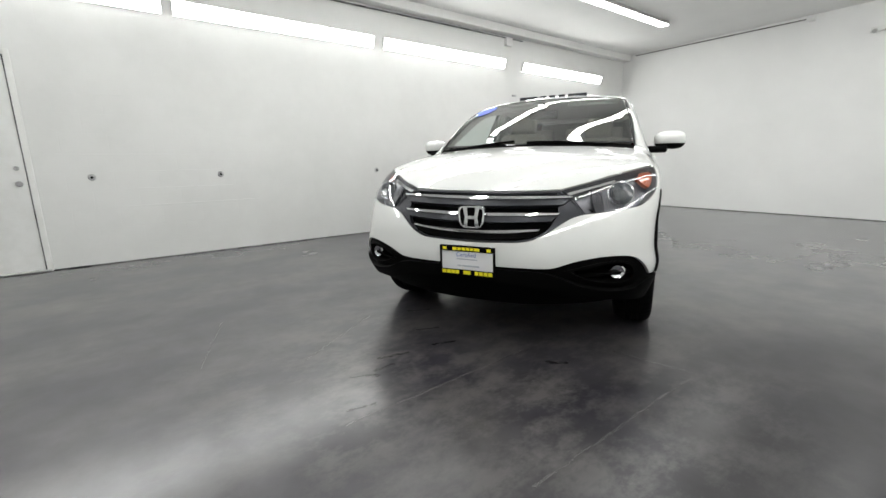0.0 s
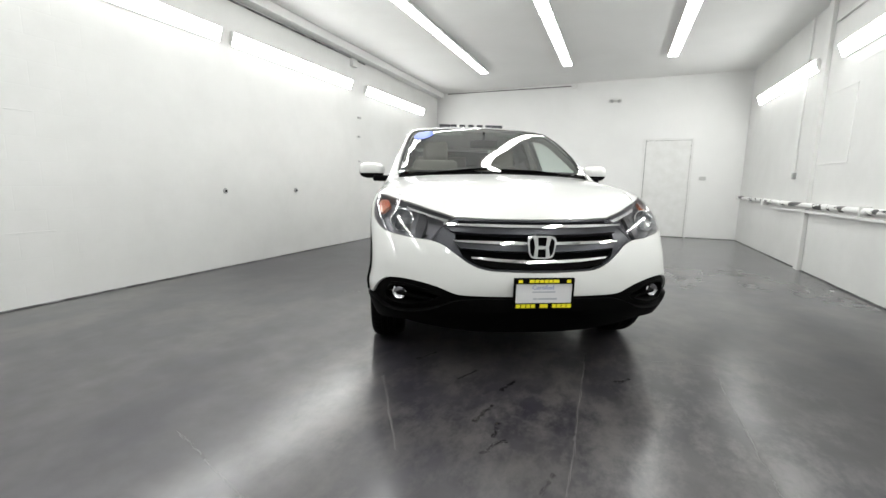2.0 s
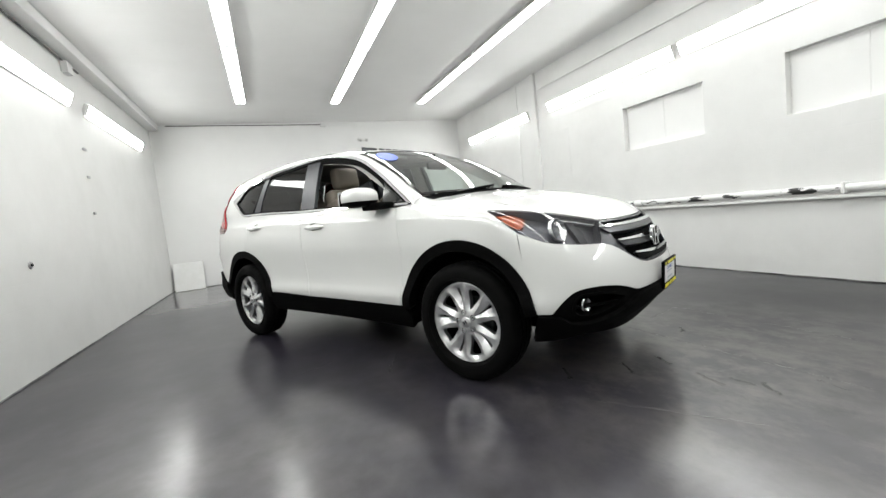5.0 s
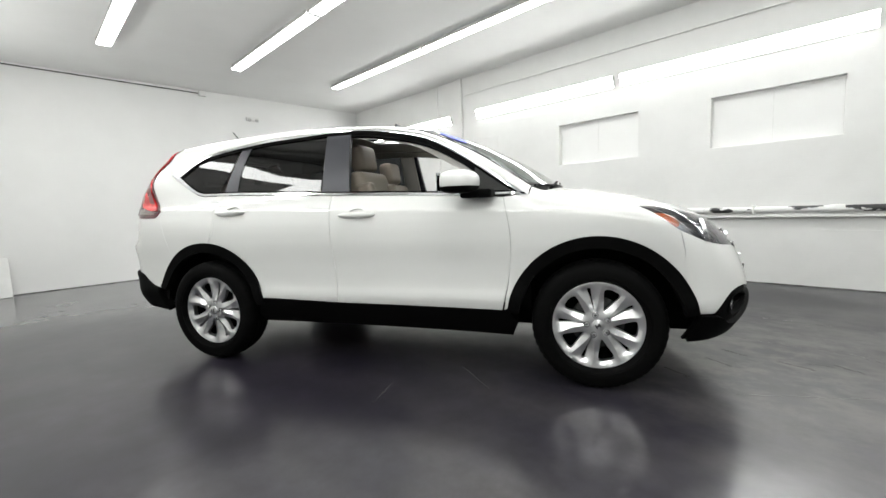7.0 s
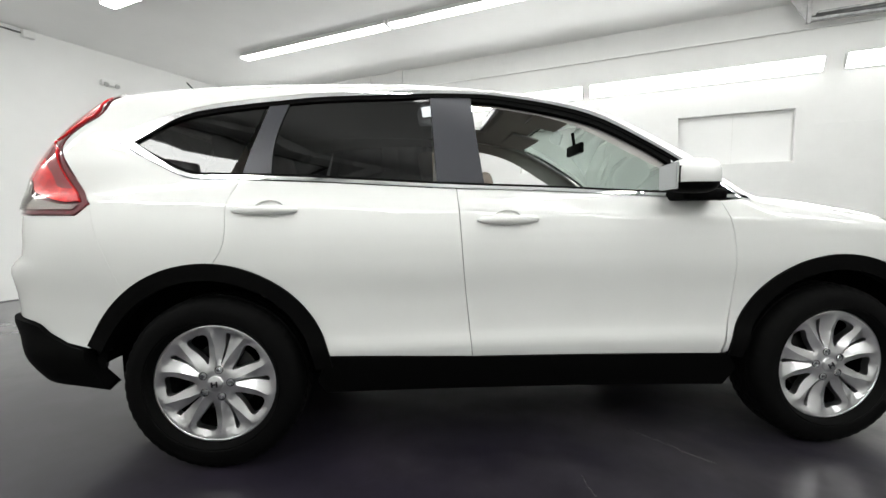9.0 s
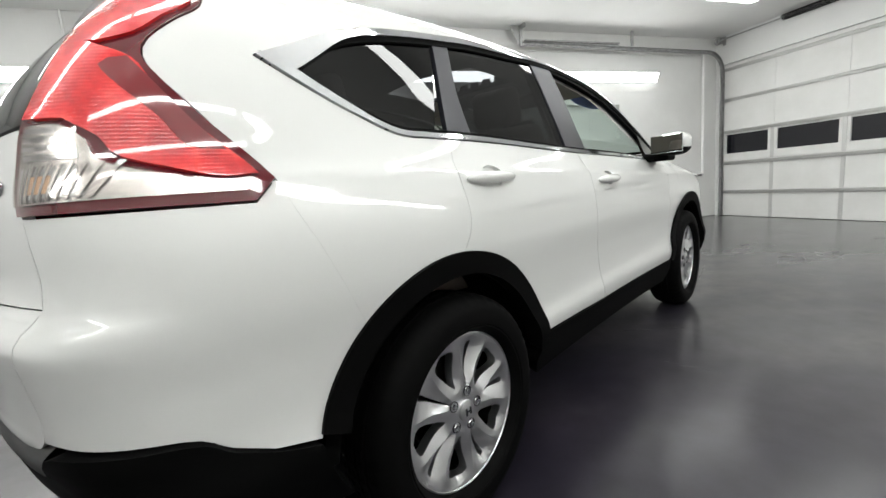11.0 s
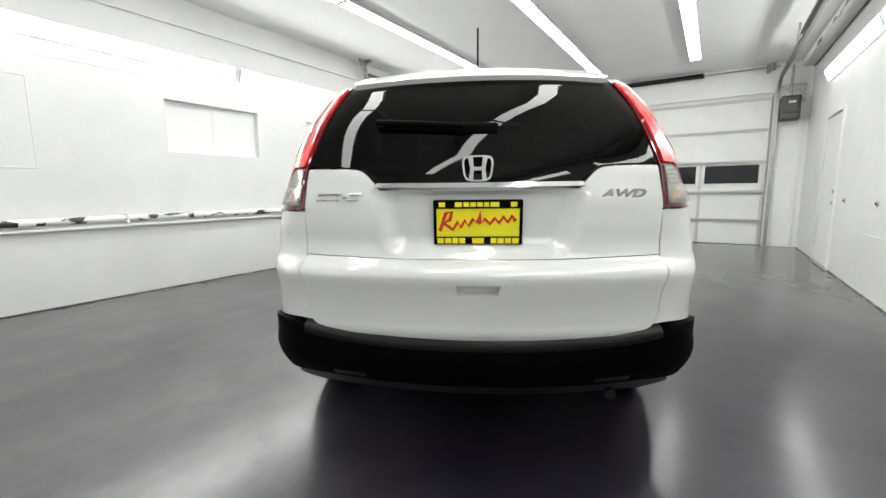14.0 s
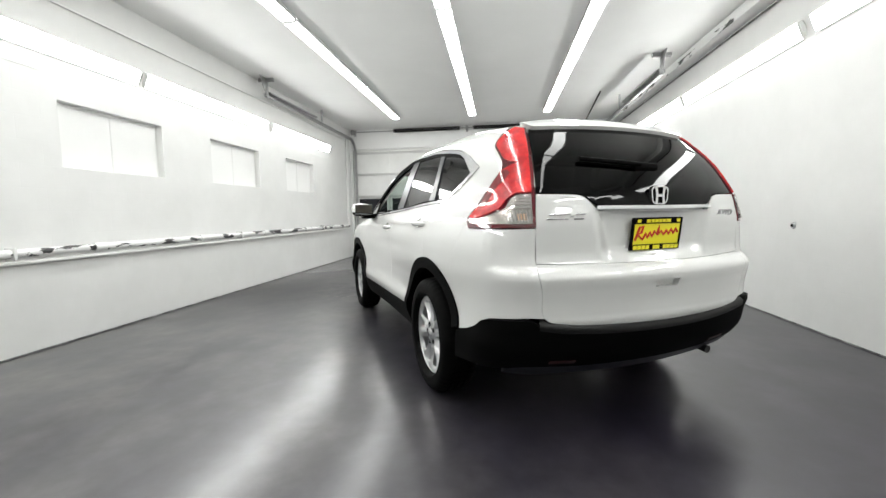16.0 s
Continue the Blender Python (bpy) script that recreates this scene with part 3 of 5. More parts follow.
for y in (4.4, 1.3, -1.7, -4.7):
    part("pipe_strap", boxed((EX - 0.10, y - 0.012, 0.80), (EX, y + 0.012, 0.905), 0.004, 1), GLOSSPAINT, pipe)
rail = tagged(part("wall_rail", boxed((EX - 0.075, -6.3, 0.765), (EX, 4.0, 0.793), 0.006), GLOSSPAINT, None), "narrow white ledge under the wall pipe", "rail")
conduit("conduit", [(EX - 0.03, -6.42, 0.80), (EX - 0.03, -6.42, 3.1)], 0.028, GLOSSPAINT, "white pipe rising beside the garage door")
conduit("conduit", [(EX - 0.022, 3.38, 1.26), (EX - 0.022, 3.38, CZ)], 0.012, GLOSSPAINT, "thin white conduit on the block wall")
tagged(part("conduit_box", boxed((EX - 0.04, 3.35, 1.20), (EX, 3.41, 1.29), 0.005), ZINC, None), "small switch box at the conduit's end", "switch")
structure("trim_pilaster", boxed((EX - 0.05, 2.74, 0), (EX, 2.88, CZ), 0.008), WALL, "painted pilaster on the block wall")
conduit("conduit", [(EX - 0.02, 2.70, 3.05), (EX - 0.02, -6.3, 3.05)], 0.010, GLOSSPAINT, "thin white conduit high on the wall")
conduit("conduit", [(WX + 0.02, -6.6, 3.19), (WX + 0.02, 2.8, 3.205)], 0.011, GRIME_AND_SHADE, "thin dark conduit high on the wall")
tagged(part("junction_box", boxed((WX, 2.35, 3.07), (WX + 0.07, 2.50, 3.2), 0.008), GLOSSPAINT, None), "white junction box under the conduit", "box")
for z, w in ((2.24, 0.10), (1.90, 0.06), (1.46, 0.045)):
    tagged(part("wall_clip", boxed((WX, 2.56, z - 0.015), (WX + 0.02, 2.56 + w, z + 0.015), 0.004), ZINC, None), "small grey clip screwed to the wall", "clip", "clips on the wall")
for y in (-3.69, -2.46, -0.32, 0.91):
    bm = bmesh.new()
    rod(bm, (WX, y, 0.945), (WX + 0.012, y, 0.945), 0.035, 18, 0.028)
    f = tagged(part("wall_socket", bm, ZINC, None, smooth=40), "small round grey fitting on the white wall", "fitting", "round fittings along the wall")
    bm = bmesh.new()
    rod(bm, (WX + 0.012, y, 0.945), (WX + 0.02, y, 0.945), 0.013, 12)
    part("bore", bm, DARK, f)
# far wall: emergency light, switch, conduit under the ceiling, white board
em = tagged(part("alarm_sounder", boxed((1.04, NY - 0.07, 2.90), (1.28, NY, 2.97), 0.01), GLOSSPAINT, None), "small white alarm box high on the wall", "alarm")
for x in (1.09, 1.23):
    bm = bmesh.new()
    rod(bm, (x, NY - 0.09, 2.90), (x, NY - 0.03, 2.93), 0.03, 14)
    part("lamp_head", bm, STRUT, em, smooth=40)
tagged(part("light_switch", boxed((2.90, NY - 0.012, 1.22), (3.02, NY, 1.30), 0.004, 1), STRUT, None), "grey light switch beside the door", "switch")
conduit("conduit", [(-2.8, NY - 0.02, 3.325), (0.24, NY - 0.02, 3.30)], 0.010, GRIME_AND_SHADE, "thin dark conduit under the ceiling")
tagged(part("junction_box", boxed((0.22, NY - 0.08, 3.25), (0.34, NY, 3.34), 0.008), GLOSSPAINT, None), "white junction box under the ceiling", "box")
bm = boxed((-3.04, NY - 0.22, 0.0), (-2.50, NY - 0.19, 0.57), 0.004, 1)
bmesh.ops.rotate(bm, verts=bm.verts, cent=(-2.7, NY - 0.2, 0), matrix=Matrix.Rotation(radians(-14), 3, "X"))
tagged(part("board", bm, GLOSSPAINT, None), "white board leaning against the end wall", "board")

# ---- marks on the floor ----
def streak(name, pts, w, material, label):
    """A thin uneven mark lying on the floor."""
    bm = bmesh.new()
    rows = []
    for i, (x, y) in enumerate(pts):
        a, b = Vector(pts[max(i - 1, 0)]), Vector(pts[min(i + 1, len(pts) - 1)])
        n = (b - a).normalized().orthogonal()
        k = w * (0.5 + random.random())
        rows.append((bm.verts.new((x + n.x * k, y + n.y * k, 0.0015)), bm.verts.new((x - n.x * k, y - n.y * k, 0.0015))))
    for a, b in zip(rows, rows[1:]):
        bm.faces.new((a[0], a[1], b[1], b[0]))
    bmesh.ops.recalc_face_normals(bm, faces=bm.faces)
    o = structure(name, bm, material, label)
    return o


def run(a, b, n, jig):
    a, b = Vector(a), Vector(b)
    return [tuple(a.lerp(b, i / n) + Vector((random.uniform(-jig, jig), random.uniform(-jig, jig)))) for i in range(n + 1)]


random.seed(5)
for a, b, n, w in (((1.24, -1.42), (1.28, -2.80), 26, 0.004), ((1.95, -1.27), (1.96, -2.45), 20, 0.004), ((1.56, -1.36), (1.96, -1.27), 9, 0.006), ((-0.56, -1.12), (-0.40, -0.78), 9, 0.006), ((-1.1, -0.75), (-0.85, -0.62), 8, 0.005), ((0.20, -2.15), (0.62, -2.75), 12, 0.005), ((-0.3, -3.0), (0.35, -3.2), 12, 0.004)):
    streak("floor_scratch", run(a, b, n, 0.006), w, SCRATCH, "pale scratch in the floor coating")
for a, b, n, w in (((0.83, -2.42), (0.87, -2.24), 8, 0.010), ((0.87, -2.08), (0.91, -1.95), 7, 0.012), ((0.94, -2.37), (0.945, -2.50), 6, 0.009), ((1.21, -2.63), (1.195, -2.76), 6, 0.009), ((1.0, -2.50), (0.93, -2.62), 5, 0.009), ((0.62, -2.05), (0.68, -1.9), 6, 0.01), ((1.42, -1.75), (1.50, -1.66), 5, 0.014), ((0.3, -1.9), (0.36, -1.75), 6, 0.012)):
    streak("floor_scuff", run(a, b, n, 0.008), w, SCUFFED, "black tyre scuff on the dark floor")

# ---- the car: nose towards -Y, its left side towards +X, wheels on z = 0 ----
import functools

from mathutils.geometry import delaunay_2d_cdt


def curve(*knots):
    """A smooth function through a few (place, value) knots."""
    xs = np.array([k[0] for k in knots], float)
    ys = np.array([k[1] for k in knots], float)
    d = np.diff(ys) / np.diff(xs)
    m = np.r_[d[0], (d[1:] * np.diff(xs)[:-1] + d[:-1] * np.diff(xs)[1:]) / (xs[2:] - xs[:-2]), d[-1]]

    def f(x):
        x = np.asarray(x, float)
        i = np.clip(np.searchsorted(xs, x) - 1, 0, len(xs) - 2)
        h = xs[i + 1] - xs[i]
        t = (x - xs[i]) / h
        tc = np.clip(t, 0, 1)
        v = (2 * tc**3 - 3 * tc**2 + 1) * ys[i] + (tc**3 - 2 * tc**2 + tc) * h * m[i] + (3 * tc**2 - 2 * tc**3) * ys[i + 1] + (tc**3 - tc**2) * h * m[i + 1]
        return v + np.where(t < 0, t * h * m[0], 0) + np.where(t > 1, (t - 1) * h * m[-1], 0)

    return f


HALF_WIDTH = curve((0.2, 0.83), (0.35, 0.893), (0.43, 0.918), (0.49, 0.926), (0.56, 0.911), (0.68, 0.905), (0.85, 0.914), (0.95, 0.906), (1.05, 0.872), (1.13, 0.836), (1.3, 0.774), (1.5, 0.697), (1.62, 0.642))
TAPER = curve((-2.3, 0.09), (-1.9, 0.016), (-1.5, 0.0), (-1.2, 0.0), (-0.7, 0.014), (0.6, 0.014), (1.2, 0.0), (1.5, 0.008), (1.9, 0.05), (2.3, 0.125))
NOSE = curve((0.2, -2.02), (0.3, -2.12), (0.4, -2.19), (0.5, -2.205), (0.6, -2.19), (0.72, -2.145), (0.82, -2.085), (0.9, -2.02), (1.1, -1.8))
BONNET = curve((-2.3, 0.70), (-2.12, 0.835), (-2.04, 0.888), (-1.9, 0.962), (-1.6, 1.062), (-1.3, 1.118), (-1.05, 1.150), (-0.6, 1.16), (2.3, 1.16))
ROOF = curve((-0.7, 1.44), (-0.38, 1.568), (-0.15, 1.617), (0.1, 1.646), (0.6, 1.672), (1.0, 1.668), (1.4, 1.650), (1.75, 1.620), (2.05, 1.585))
SCREEN = curve((1.0, -1.34), (1.1, -1.20), (1.18, -1.085), (1.34, -0.84), (1.49, -0.55), (1.565, -0.36), (1.62, -0.12), (1.7, 0.4))
TAIL = curve((0.25, 2.04), (0.36, 2.15), (0.45, 2.225), (0.56, 2.262), (0.60, 2.280), (0.64, 2.281), (0.69, 2.284), (0.76, 2.295), (0.80, 2.303), (0.825, 2.302), (0.85, 2.283), (0.87, 2.255), (0.90, 2.247), (1.0, 2.244), (1.13, 2.238), (1.2, 2.222), (1.24, 2.200), (1.4, 2.093), (1.55, 1.945), (1.68, 1.83))


def smax(a, b, k):
    h = np.maximum(k - np.abs(a - b), 0) / k
    return np.maximum(a, b) + h * h * k * 0.25


def ease(a, b, v):
    t = np.clip((v - a) / (b - a), 0, 1)
    return t * t * (3 - 2 * t)


def shape(p):
    """Below 0 inside the car's outer skin, above 0 outside it."""
    x, y, z = np.abs(p[:, 0]), p[:, 1], p[:, 2]
    # a soft crease runs through the door handles and climbs to the rear
    crease = 0.012 * np.exp(-np.sqrt((z - 1.035 - 0.035 * y) ** 2 + 0.00006) / 0.036)
    # the rear pillar stays full where the tail lights wrap round it
    full = 0.018 * ease(1.10, 1.26, z) * ease(1.52, 1.38, z) * ease(1.55, 1.85, y)
    side = x - (HALF_WIDTH(z) - TAPER(y) + crease + full)
    nose = NOSE(z) + 0.39 * x**2.6 - y
    # the plate stands in a shallow recess under the chrome strip
    recess = 0.044 * ease(0.40, 0.30, x + 0.25 * (1.11 - z)) * ease(0.868, 0.945, z) * ease(1.118, 1.098, z)
    tail = (y - (TAIL(z) - 0.20 * x**2 - recess)) * 0.9
    low = smax(smax(smax(nose, side, 0.13), tail, 0.13), z - (BONNET(y) - 0.055 * (x / 0.8) ** 2), 0.10)
    screen = (SCREEN(z) + 0.33 * x**2 - y) * 0.5
    cabin = smax(smax(smax(side, tail, 0.13), screen, 0.07), z - (ROOF(y) - 0.045 * (x / 0.6) ** 2), 0.06)
    cabin = np.maximum(cabin, 0.9 - z)
    return -smax(-low, -cabin, 0.0003 + 0.03 * np.clip((z - 0.93) / 0.15, 0, 1))


def cast(origin, way, far=2.0):
    """Where rays from inside leave the skin."""
    lo, hi = np.zeros(len(origin)), np.full(len(origin), far)
    for _ in range(11):
        mid = (lo + hi) / 2
        out = shape(origin + way * mid[:, None]) > 0
        hi, lo = np.where(out, mid, hi), np.where(out, lo, mid)
    a, b = shape(origin + way * lo[:, None]), shape(origin + way * hi[:, None])
    for _ in range(3):
        mid = lo + (hi - lo) * np.clip(a / (a - b - 1e-12), 0.02, 0.98)
        v = shape(origin + way * mid[:, None])
        out = v > 0
        hi, lo = np.where(out, mid, hi), np.where(out, lo, mid)
        b, a = np.where(out, v, b), np.where(out, a, v)
    return origin + way * (lo + (hi - lo) * np.clip(a / (a - b - 1e-12), 0, 1))[:, None]


def normals(p, e=0.002):
    g = np.stack([shape(p + d) - shape(p - d) for d in np.eye(3) * e], 1)
    return g / np.linalg.norm(g, axis=1)[:, None]


@functools.lru_cache(maxsize=None)
def skin(o, w):
    return cast(np.array([o], float), np.array([w], float))[0]


def S(y, z, c=0):  # a point of the left flank
    return skin((0, y, z), (1, 0, 0)), c


def T(x, y, c=0):  # seen from above
    return skin((x, y, 0.5), (0, 0, 1)), c


def F(x, z, c=0):  # seen from the front
    return skin((x, -1.1, z), (0, -1, 0)), c


def R(x, z, c=0):  # seen from behind
    return skin((x, 1.1, z), (0, 1, 0)), c


FAN = 0.75


def to_chart(chart, p):
    x, y, z = p
    if chart == "side":
        return y, math.atan2(z - 0.72, x - 0.15) * FAN
    if chart == "top":
        return x, y
    if chart == "front":
        return math.atan2(x, -1.1 - y), z
    return math.atan2(x, y - 1.1), z


def from_chart(chart, uv):
    u, v = uv[:, 0], uv[:, 1]
    n, o = np.zeros(len(u)), np.ones(len(u))
    if chart == "side":
        return cast(np.stack([0.15 * o, u, 0.72 * o], 1), np.stack([np.cos(v / FAN), n, np.sin(v / FAN)], 1))
    if chart == "top":
        return cast(np.stack([u, v, 0.5 * o], 1), np.stack([n, n, o], 1))
    s = -1 if chart == "front" else 1
    return cast(np.stack([n, s * 1.1 * o, v], 1), np.stack([np.sin(u), s * np.cos(u), n], 1))


def smooth_loop(pts, step):
    """Catmull-Rom through the (u, v, corner) points of a closed loop."""
    n, out = len(pts), []
    P = np.array([p[:2] for p in pts])
    for i in range(n):
        a, b = P[i], P[(i + 1) % n]
        d = b - a
        ta = d if pts[i][2] else (b - P[i - 1]) / 2
        tb = d if pts[(i + 1) % n][2] else (P[(i + 2) % n] - a) / 2
        m = np.linalg.norm(d)
        for t in (ta, tb):
            if np.linalg.norm(t) > 1.5 * m:
                t *= 1.5 * m / np.linalg.norm(t)
        k = max(1, int(math.ceil(m / step)))
        for j in range(k):
            t = j / k
            out.append((2 * t**3 - 3 * t**2 + 1) * a + (t**3 - 2 * t**2 + t) * ta + (3 * t**2 - 2 * t**3) * b + (t**3 - t**2) * tb)
    return np.array(out)


def area2(loop):
    x, y = loop[:, 0], loop[:, 1]
    return float(np.sum(x * np.roll(y, -1) - y * np.roll(x, -1)))


def inset_loop(loop, d):
    """Moves a counter-clockwise loop inwards by d."""
    a, b = np.roll(loop, 1, 0), np.roll(loop, -1, 0)
    e1, e2 = loop - a, b - loop
    n1 = np.stack([-e1[:, 1], e1[:, 0]], 1) / (np.linalg.norm(e1, axis=1)[:, None] + 1e-9)
    n2 = np.stack([-e2[:, 1], e2[:, 0]], 1) / (np.linalg.norm(e2, axis=1)[:, None] + 1e-9)
    m = n1 + n2
    m /= np.maximum(np.sum(m * n1, 1), 0.5)[:, None]
    return loop + m * d


def inside(q, loop):
    hit = np.zeros(len(q), bool)
    x0, y0 = loop[:, 0], loop[:, 1]
    x1, y1 = np.roll(x0, -1), np.roll(y0, -1)
    for a, b, c, d in zip(x0, y0, x1, y1):
        if b != d:
            hit ^= ((b > q[:, 1]) != (d > q[:, 1])) & (q[:, 0] < (c - a) * (q[:, 1] - b) / (d - b) + a)
    return hit


def fill(loops, step, extra=None):
    """Triangles of the plane region inside loops[0] and outside the others."""
    lo, hi = loops[0].min(0), loops[0].max(0)
    gx, gy = np.meshgrid(np.arange(lo[0] + step / 2, hi[0], step), np.arange(lo[1] + step / 2, hi[1], step))
    q = np.stack([gx.ravel(), gy.ravel()], 1)
    if len(q):
        keep = inside(q, loops[0])
        for h in loops[1:]:
            keep &= ~inside(q, h)
        q = q[keep]
        edge = np.concatenate(loops)
        if len(q):
            near = np.min((q[:, :1] - edge[:, 0]) ** 2 + (q[:, 1:] - edge[:, 1]) ** 2, axis=1)
            q = q[near > (0.55 * step) ** 2]
    if extra is not None:
        if len(q):
            q = q[np.min((q[:, :1] - extra[:, 0]) ** 2 + (q[:, 1:] - extra[:, 1]) ** 2, axis=1) > (0.6 * step) ** 2]
        q = np.concatenate([q, extra])
    verts, edges = [], []
    for l in loops:
        k = len(verts)
        verts += [Vector(p) for p in l]
        edges += [(k + i, k + (i + 1) % len(l)) for i in range(len(l))]
    nb = len(verts)
    verts += [Vector(p) for p in q]
    v, _, f, *_ = delaunay_2d_cdt(verts, edges, [], 0, 1e-7)
    v, f = np.array([tuple(p) for p in v]), np.array([tuple(t) for t in f])
    mid = v[f].mean(1)
    keep = inside(mid, loops[0])
    for h in loops[1:]:
        keep &= ~inside(mid, h)
    return v, [tuple(t) for t in f[keep].tolist()], nb


SHEETS = {}


def sheet(chart, loops, lift, rim, step):
    """Points, normals and faces of a sheet of skin with turned-in edges."""
    key = (chart, lift, rim, step, *(l.tobytes() for l in loops))
    if key in SHEETS:
        return SHEETS[key]
    uv, faces, _ = fill(loops, step)
    p = from_chart(chart, uv)
    n = normals(p)
    verts, norms = list(p + n * lift), list(n)
    if rim:
        for l in loops:
            lp = from_chart(chart, l)
            ln = normals(lp)
            t = np.roll(lp, -1, 0) - np.roll(lp, 1, 0)
            o = np.cross(t, ln)
            o /= np.linalg.norm(o, axis=1)[:, None] + 1e-9
            k, m = len(verts), len(l)
            verts += list(lp + ln * lift) + list(lp + ln * (lift - rim))
            norms += list(o) + list(o)
            faces += [(k + i, k + m + i, k + m + (i + 1) % m, k + (i + 1) % m) for i in range(m)]
    SHEETS[key] = np.array(verts), np.array(norms), faces
    return SHEETS[key]


def panel(name, chart, pts, material, parent, lift=0.0, inset=0.002, rim=0.018, step=0.03, sym=False, flip=False, hole=None, ring=None, label="", edge=0.02):
    """A sheet of the car's skin inside the outline, with turned-in edges. ring: keeps only a band of that width along the outline; hole: cuts out a second outline."""
    def loop_of(points):
        l = [(*to_chart(chart, p), c) for p, c in points]
        if sym:
            m = [(-u, v, c) for u, v, c in l[::-1] if abs(u) > 1e-6]
            l = l + m
        l = smooth_loop(l, edge)
        return l if area2(l) > 0 else l[::-1]

    outer = loop_of(pts)
    if inset:
        outer = inset_loop(outer, inset)
    loops = [outer]
    if ring:
        loops.append(inset_loop(outer, ring))
    if hole:
        cut = [(*to_chart(chart, p), c) for p, c in hole]
        if sym and min(u for u, _, _ in cut) > 0.05:
            cut = smooth_loop(cut, edge)
            loops += [cut, (cut * (-1, 1))[::-1]]
        else:
            loops.append(loop_of(hole))
    verts, norms, faces = sheet(chart, loops, lift, rim, step)
    verts, norms = verts.copy(), norms.copy()
    if flip:
        verts[:, 0] *= -1
        norms[:, 0] *= -1
    # faces are turned to agree with the skin's outward side
    tri = np.array([f[:3] for f in faces])
    up = np.sum(np.cross(verts[tri[:, 1]] - verts[tri[:, 0]], verts[tri[:, 2]] - verts[tri[:, 0]]) * norms[tri].sum(1), 1) > 0
    good = [f if u else f[::-1] for f, u in zip(faces, up)]
    me = bpy.data.meshes.new(name)
    me.from_pydata([tuple(v) for v in verts], [], good)
    me.shade_smooth()
    me.normals_split_custom_set_from_vertices([tuple(v) for v in norms])
    return part(name, me, material, parent, label)


def arc(cy, r, a0, a1, k):
    """Points of a wheel arch on the flank, angles in degrees from the rear."""
    return [S(cy + r * math.cos(radians(a0 + (a1 - a0) * i / k)), 0.357 + r * math.sin(radians(a0 + (a1 - a0) * i / k)), int(i in (0, k))) for i in range(k + 1)]


car = tagged(new("car"), "pearl white compact SUV with black cladding, front windows down", "car")
FRONT_ARCH, REAR_ARCH, ARCH = -1.312, 1.325, 0.489

# outlines that neighbouring panels share
gap_a = [S(-0.806, 0.431, 1), S(-0.838, 0.62), S(-0.853, 0.79), S(-0.842, 0.93), S(-0.81, 1.080, 1)]
gap_b = [S(0.268, 0.447, 1), S(0.302, 0.817), S(0.322, 1.138, 1)]
gap_c = [S(1.29, 0.845, 1), S(1.255, 0.899), S(1.24, 0.962), S(1.242, 1.09), S(1.205, 1.178, 1)]
belt_front = [S(-0.10, 1.122), S(-0.57, 1.098)]
belt_rear = [S(0.784, 1.162)]
hood_side = [T(0.70, -1.765, 1), T(0.752, -1.50), T(0.768, -1.25), T(0.745, -1.04, 1)]
lamp_top = [F(0.435, 0.882, 1), F(0.57, 0.921), T(0.70, -1.765), T(0.79, -1.66)]
lamp_low = [S(-1.515, 1.0, 1), S(-1.60, 0.952), S(-1.71, 0.868, 1), F(0.835, 0.806), F(0.76, 0.785), F(0.68, 0.772), F(0.57, 0.762, 1)]
white_low = [F(0, 0.489), F(0.37, 0.489, 1), F(0.444, 0.495), F(0.553, 0.532), F(0.686, 0.555), F(0.80, 0.551), S(-1.925, 0.51), S(-1.868, 0.443, 1)]
grille_low = [F(0.57, 0.762, 1), F(0.50, 0.738), F(0.372, 0.652), F(0.283, 0.622), F(0.15, 0.614), F(0, 0.612)]
screen_edge = [T(0.755, -0.96, 1), T(0.715, -0.68), T(0.668, -0.42), T(0.63, -0.24, 1)]
roof_edge = [T(0.63, -0.24, 1), T(0.62, 0.3), T(0.612, 1.0), T(0.60, 1.5), T(0.575, 1.80, 1)]
frame_top = [S(-0.95, 1.084, 1), S(-0.78, 1.20), S(-0.554, 1.355), S(-0.29, 1.495), S(0.065, 1.572), S(0.349, 1.590), S(0.826, 1.574), S(1.089, 1.546), S(1.346, 1.509), S(1.529, 1.458), S(1.75, 1.365, 1)]
frame_low = [S(1.75, 1.360, 1), S(1.57, 1.258), S(1.42, 1.190), S(1.30, 1.180), S(1.205, 1.178)]
lamp_outer = [T(0.575, 1.80, 1), S(1.815, 1.475), S(1.885, 1.415), S(1.938, 1.368), S(1.955, 1.330), S(1.938, 1.285), S(1.87, 1.195), S(1.785, 1.085, 1)]
corner_line = [S(1.678, 0.82), S(1.717, 0.91), S(1.756, 1.0)]
lamp_inner = [R(0.655, 1.047, 1), R(0.643, 1.2), R(0.60, 1.37), R(0.53, 1.55, 1)]

# bonnet, roof, glass fore and aft
panel("hood", "top", [F(0, 0.874), F(0.25, 0.876)] + lamp_top[:2] + hood_side + [T(0.5, -1.11), T(0.25, -1.165), T(0, -1.18)], PAINT, car, sym=True, inset=0.001)
sunroof = [T(0, 0.02), T(0.36, 0.03, 1), T(0.37, 0.56, 1), T(0, 0.58)]
panel("roof", "top", [T(0, -0.285), T(0.3, -0.275)] + roof_edge[:-1] + [T(0.58, 1.78, 1), T(0.54, 1.84), T(0.3, 1.87), T(0, 1.885)], PAINT, car, sym=True, hole=sunroof, label="white steel roof with an open sunroof")
panel("sunroof_glass", "top", [T(0, 0.50), T(0.35, 0.50, 1), T(0.355, 0.97, 1), T(0, 0.98)], GLOSSBLACK, car, sym=True, lift=0.022, label="dark sunroof pane slid back")
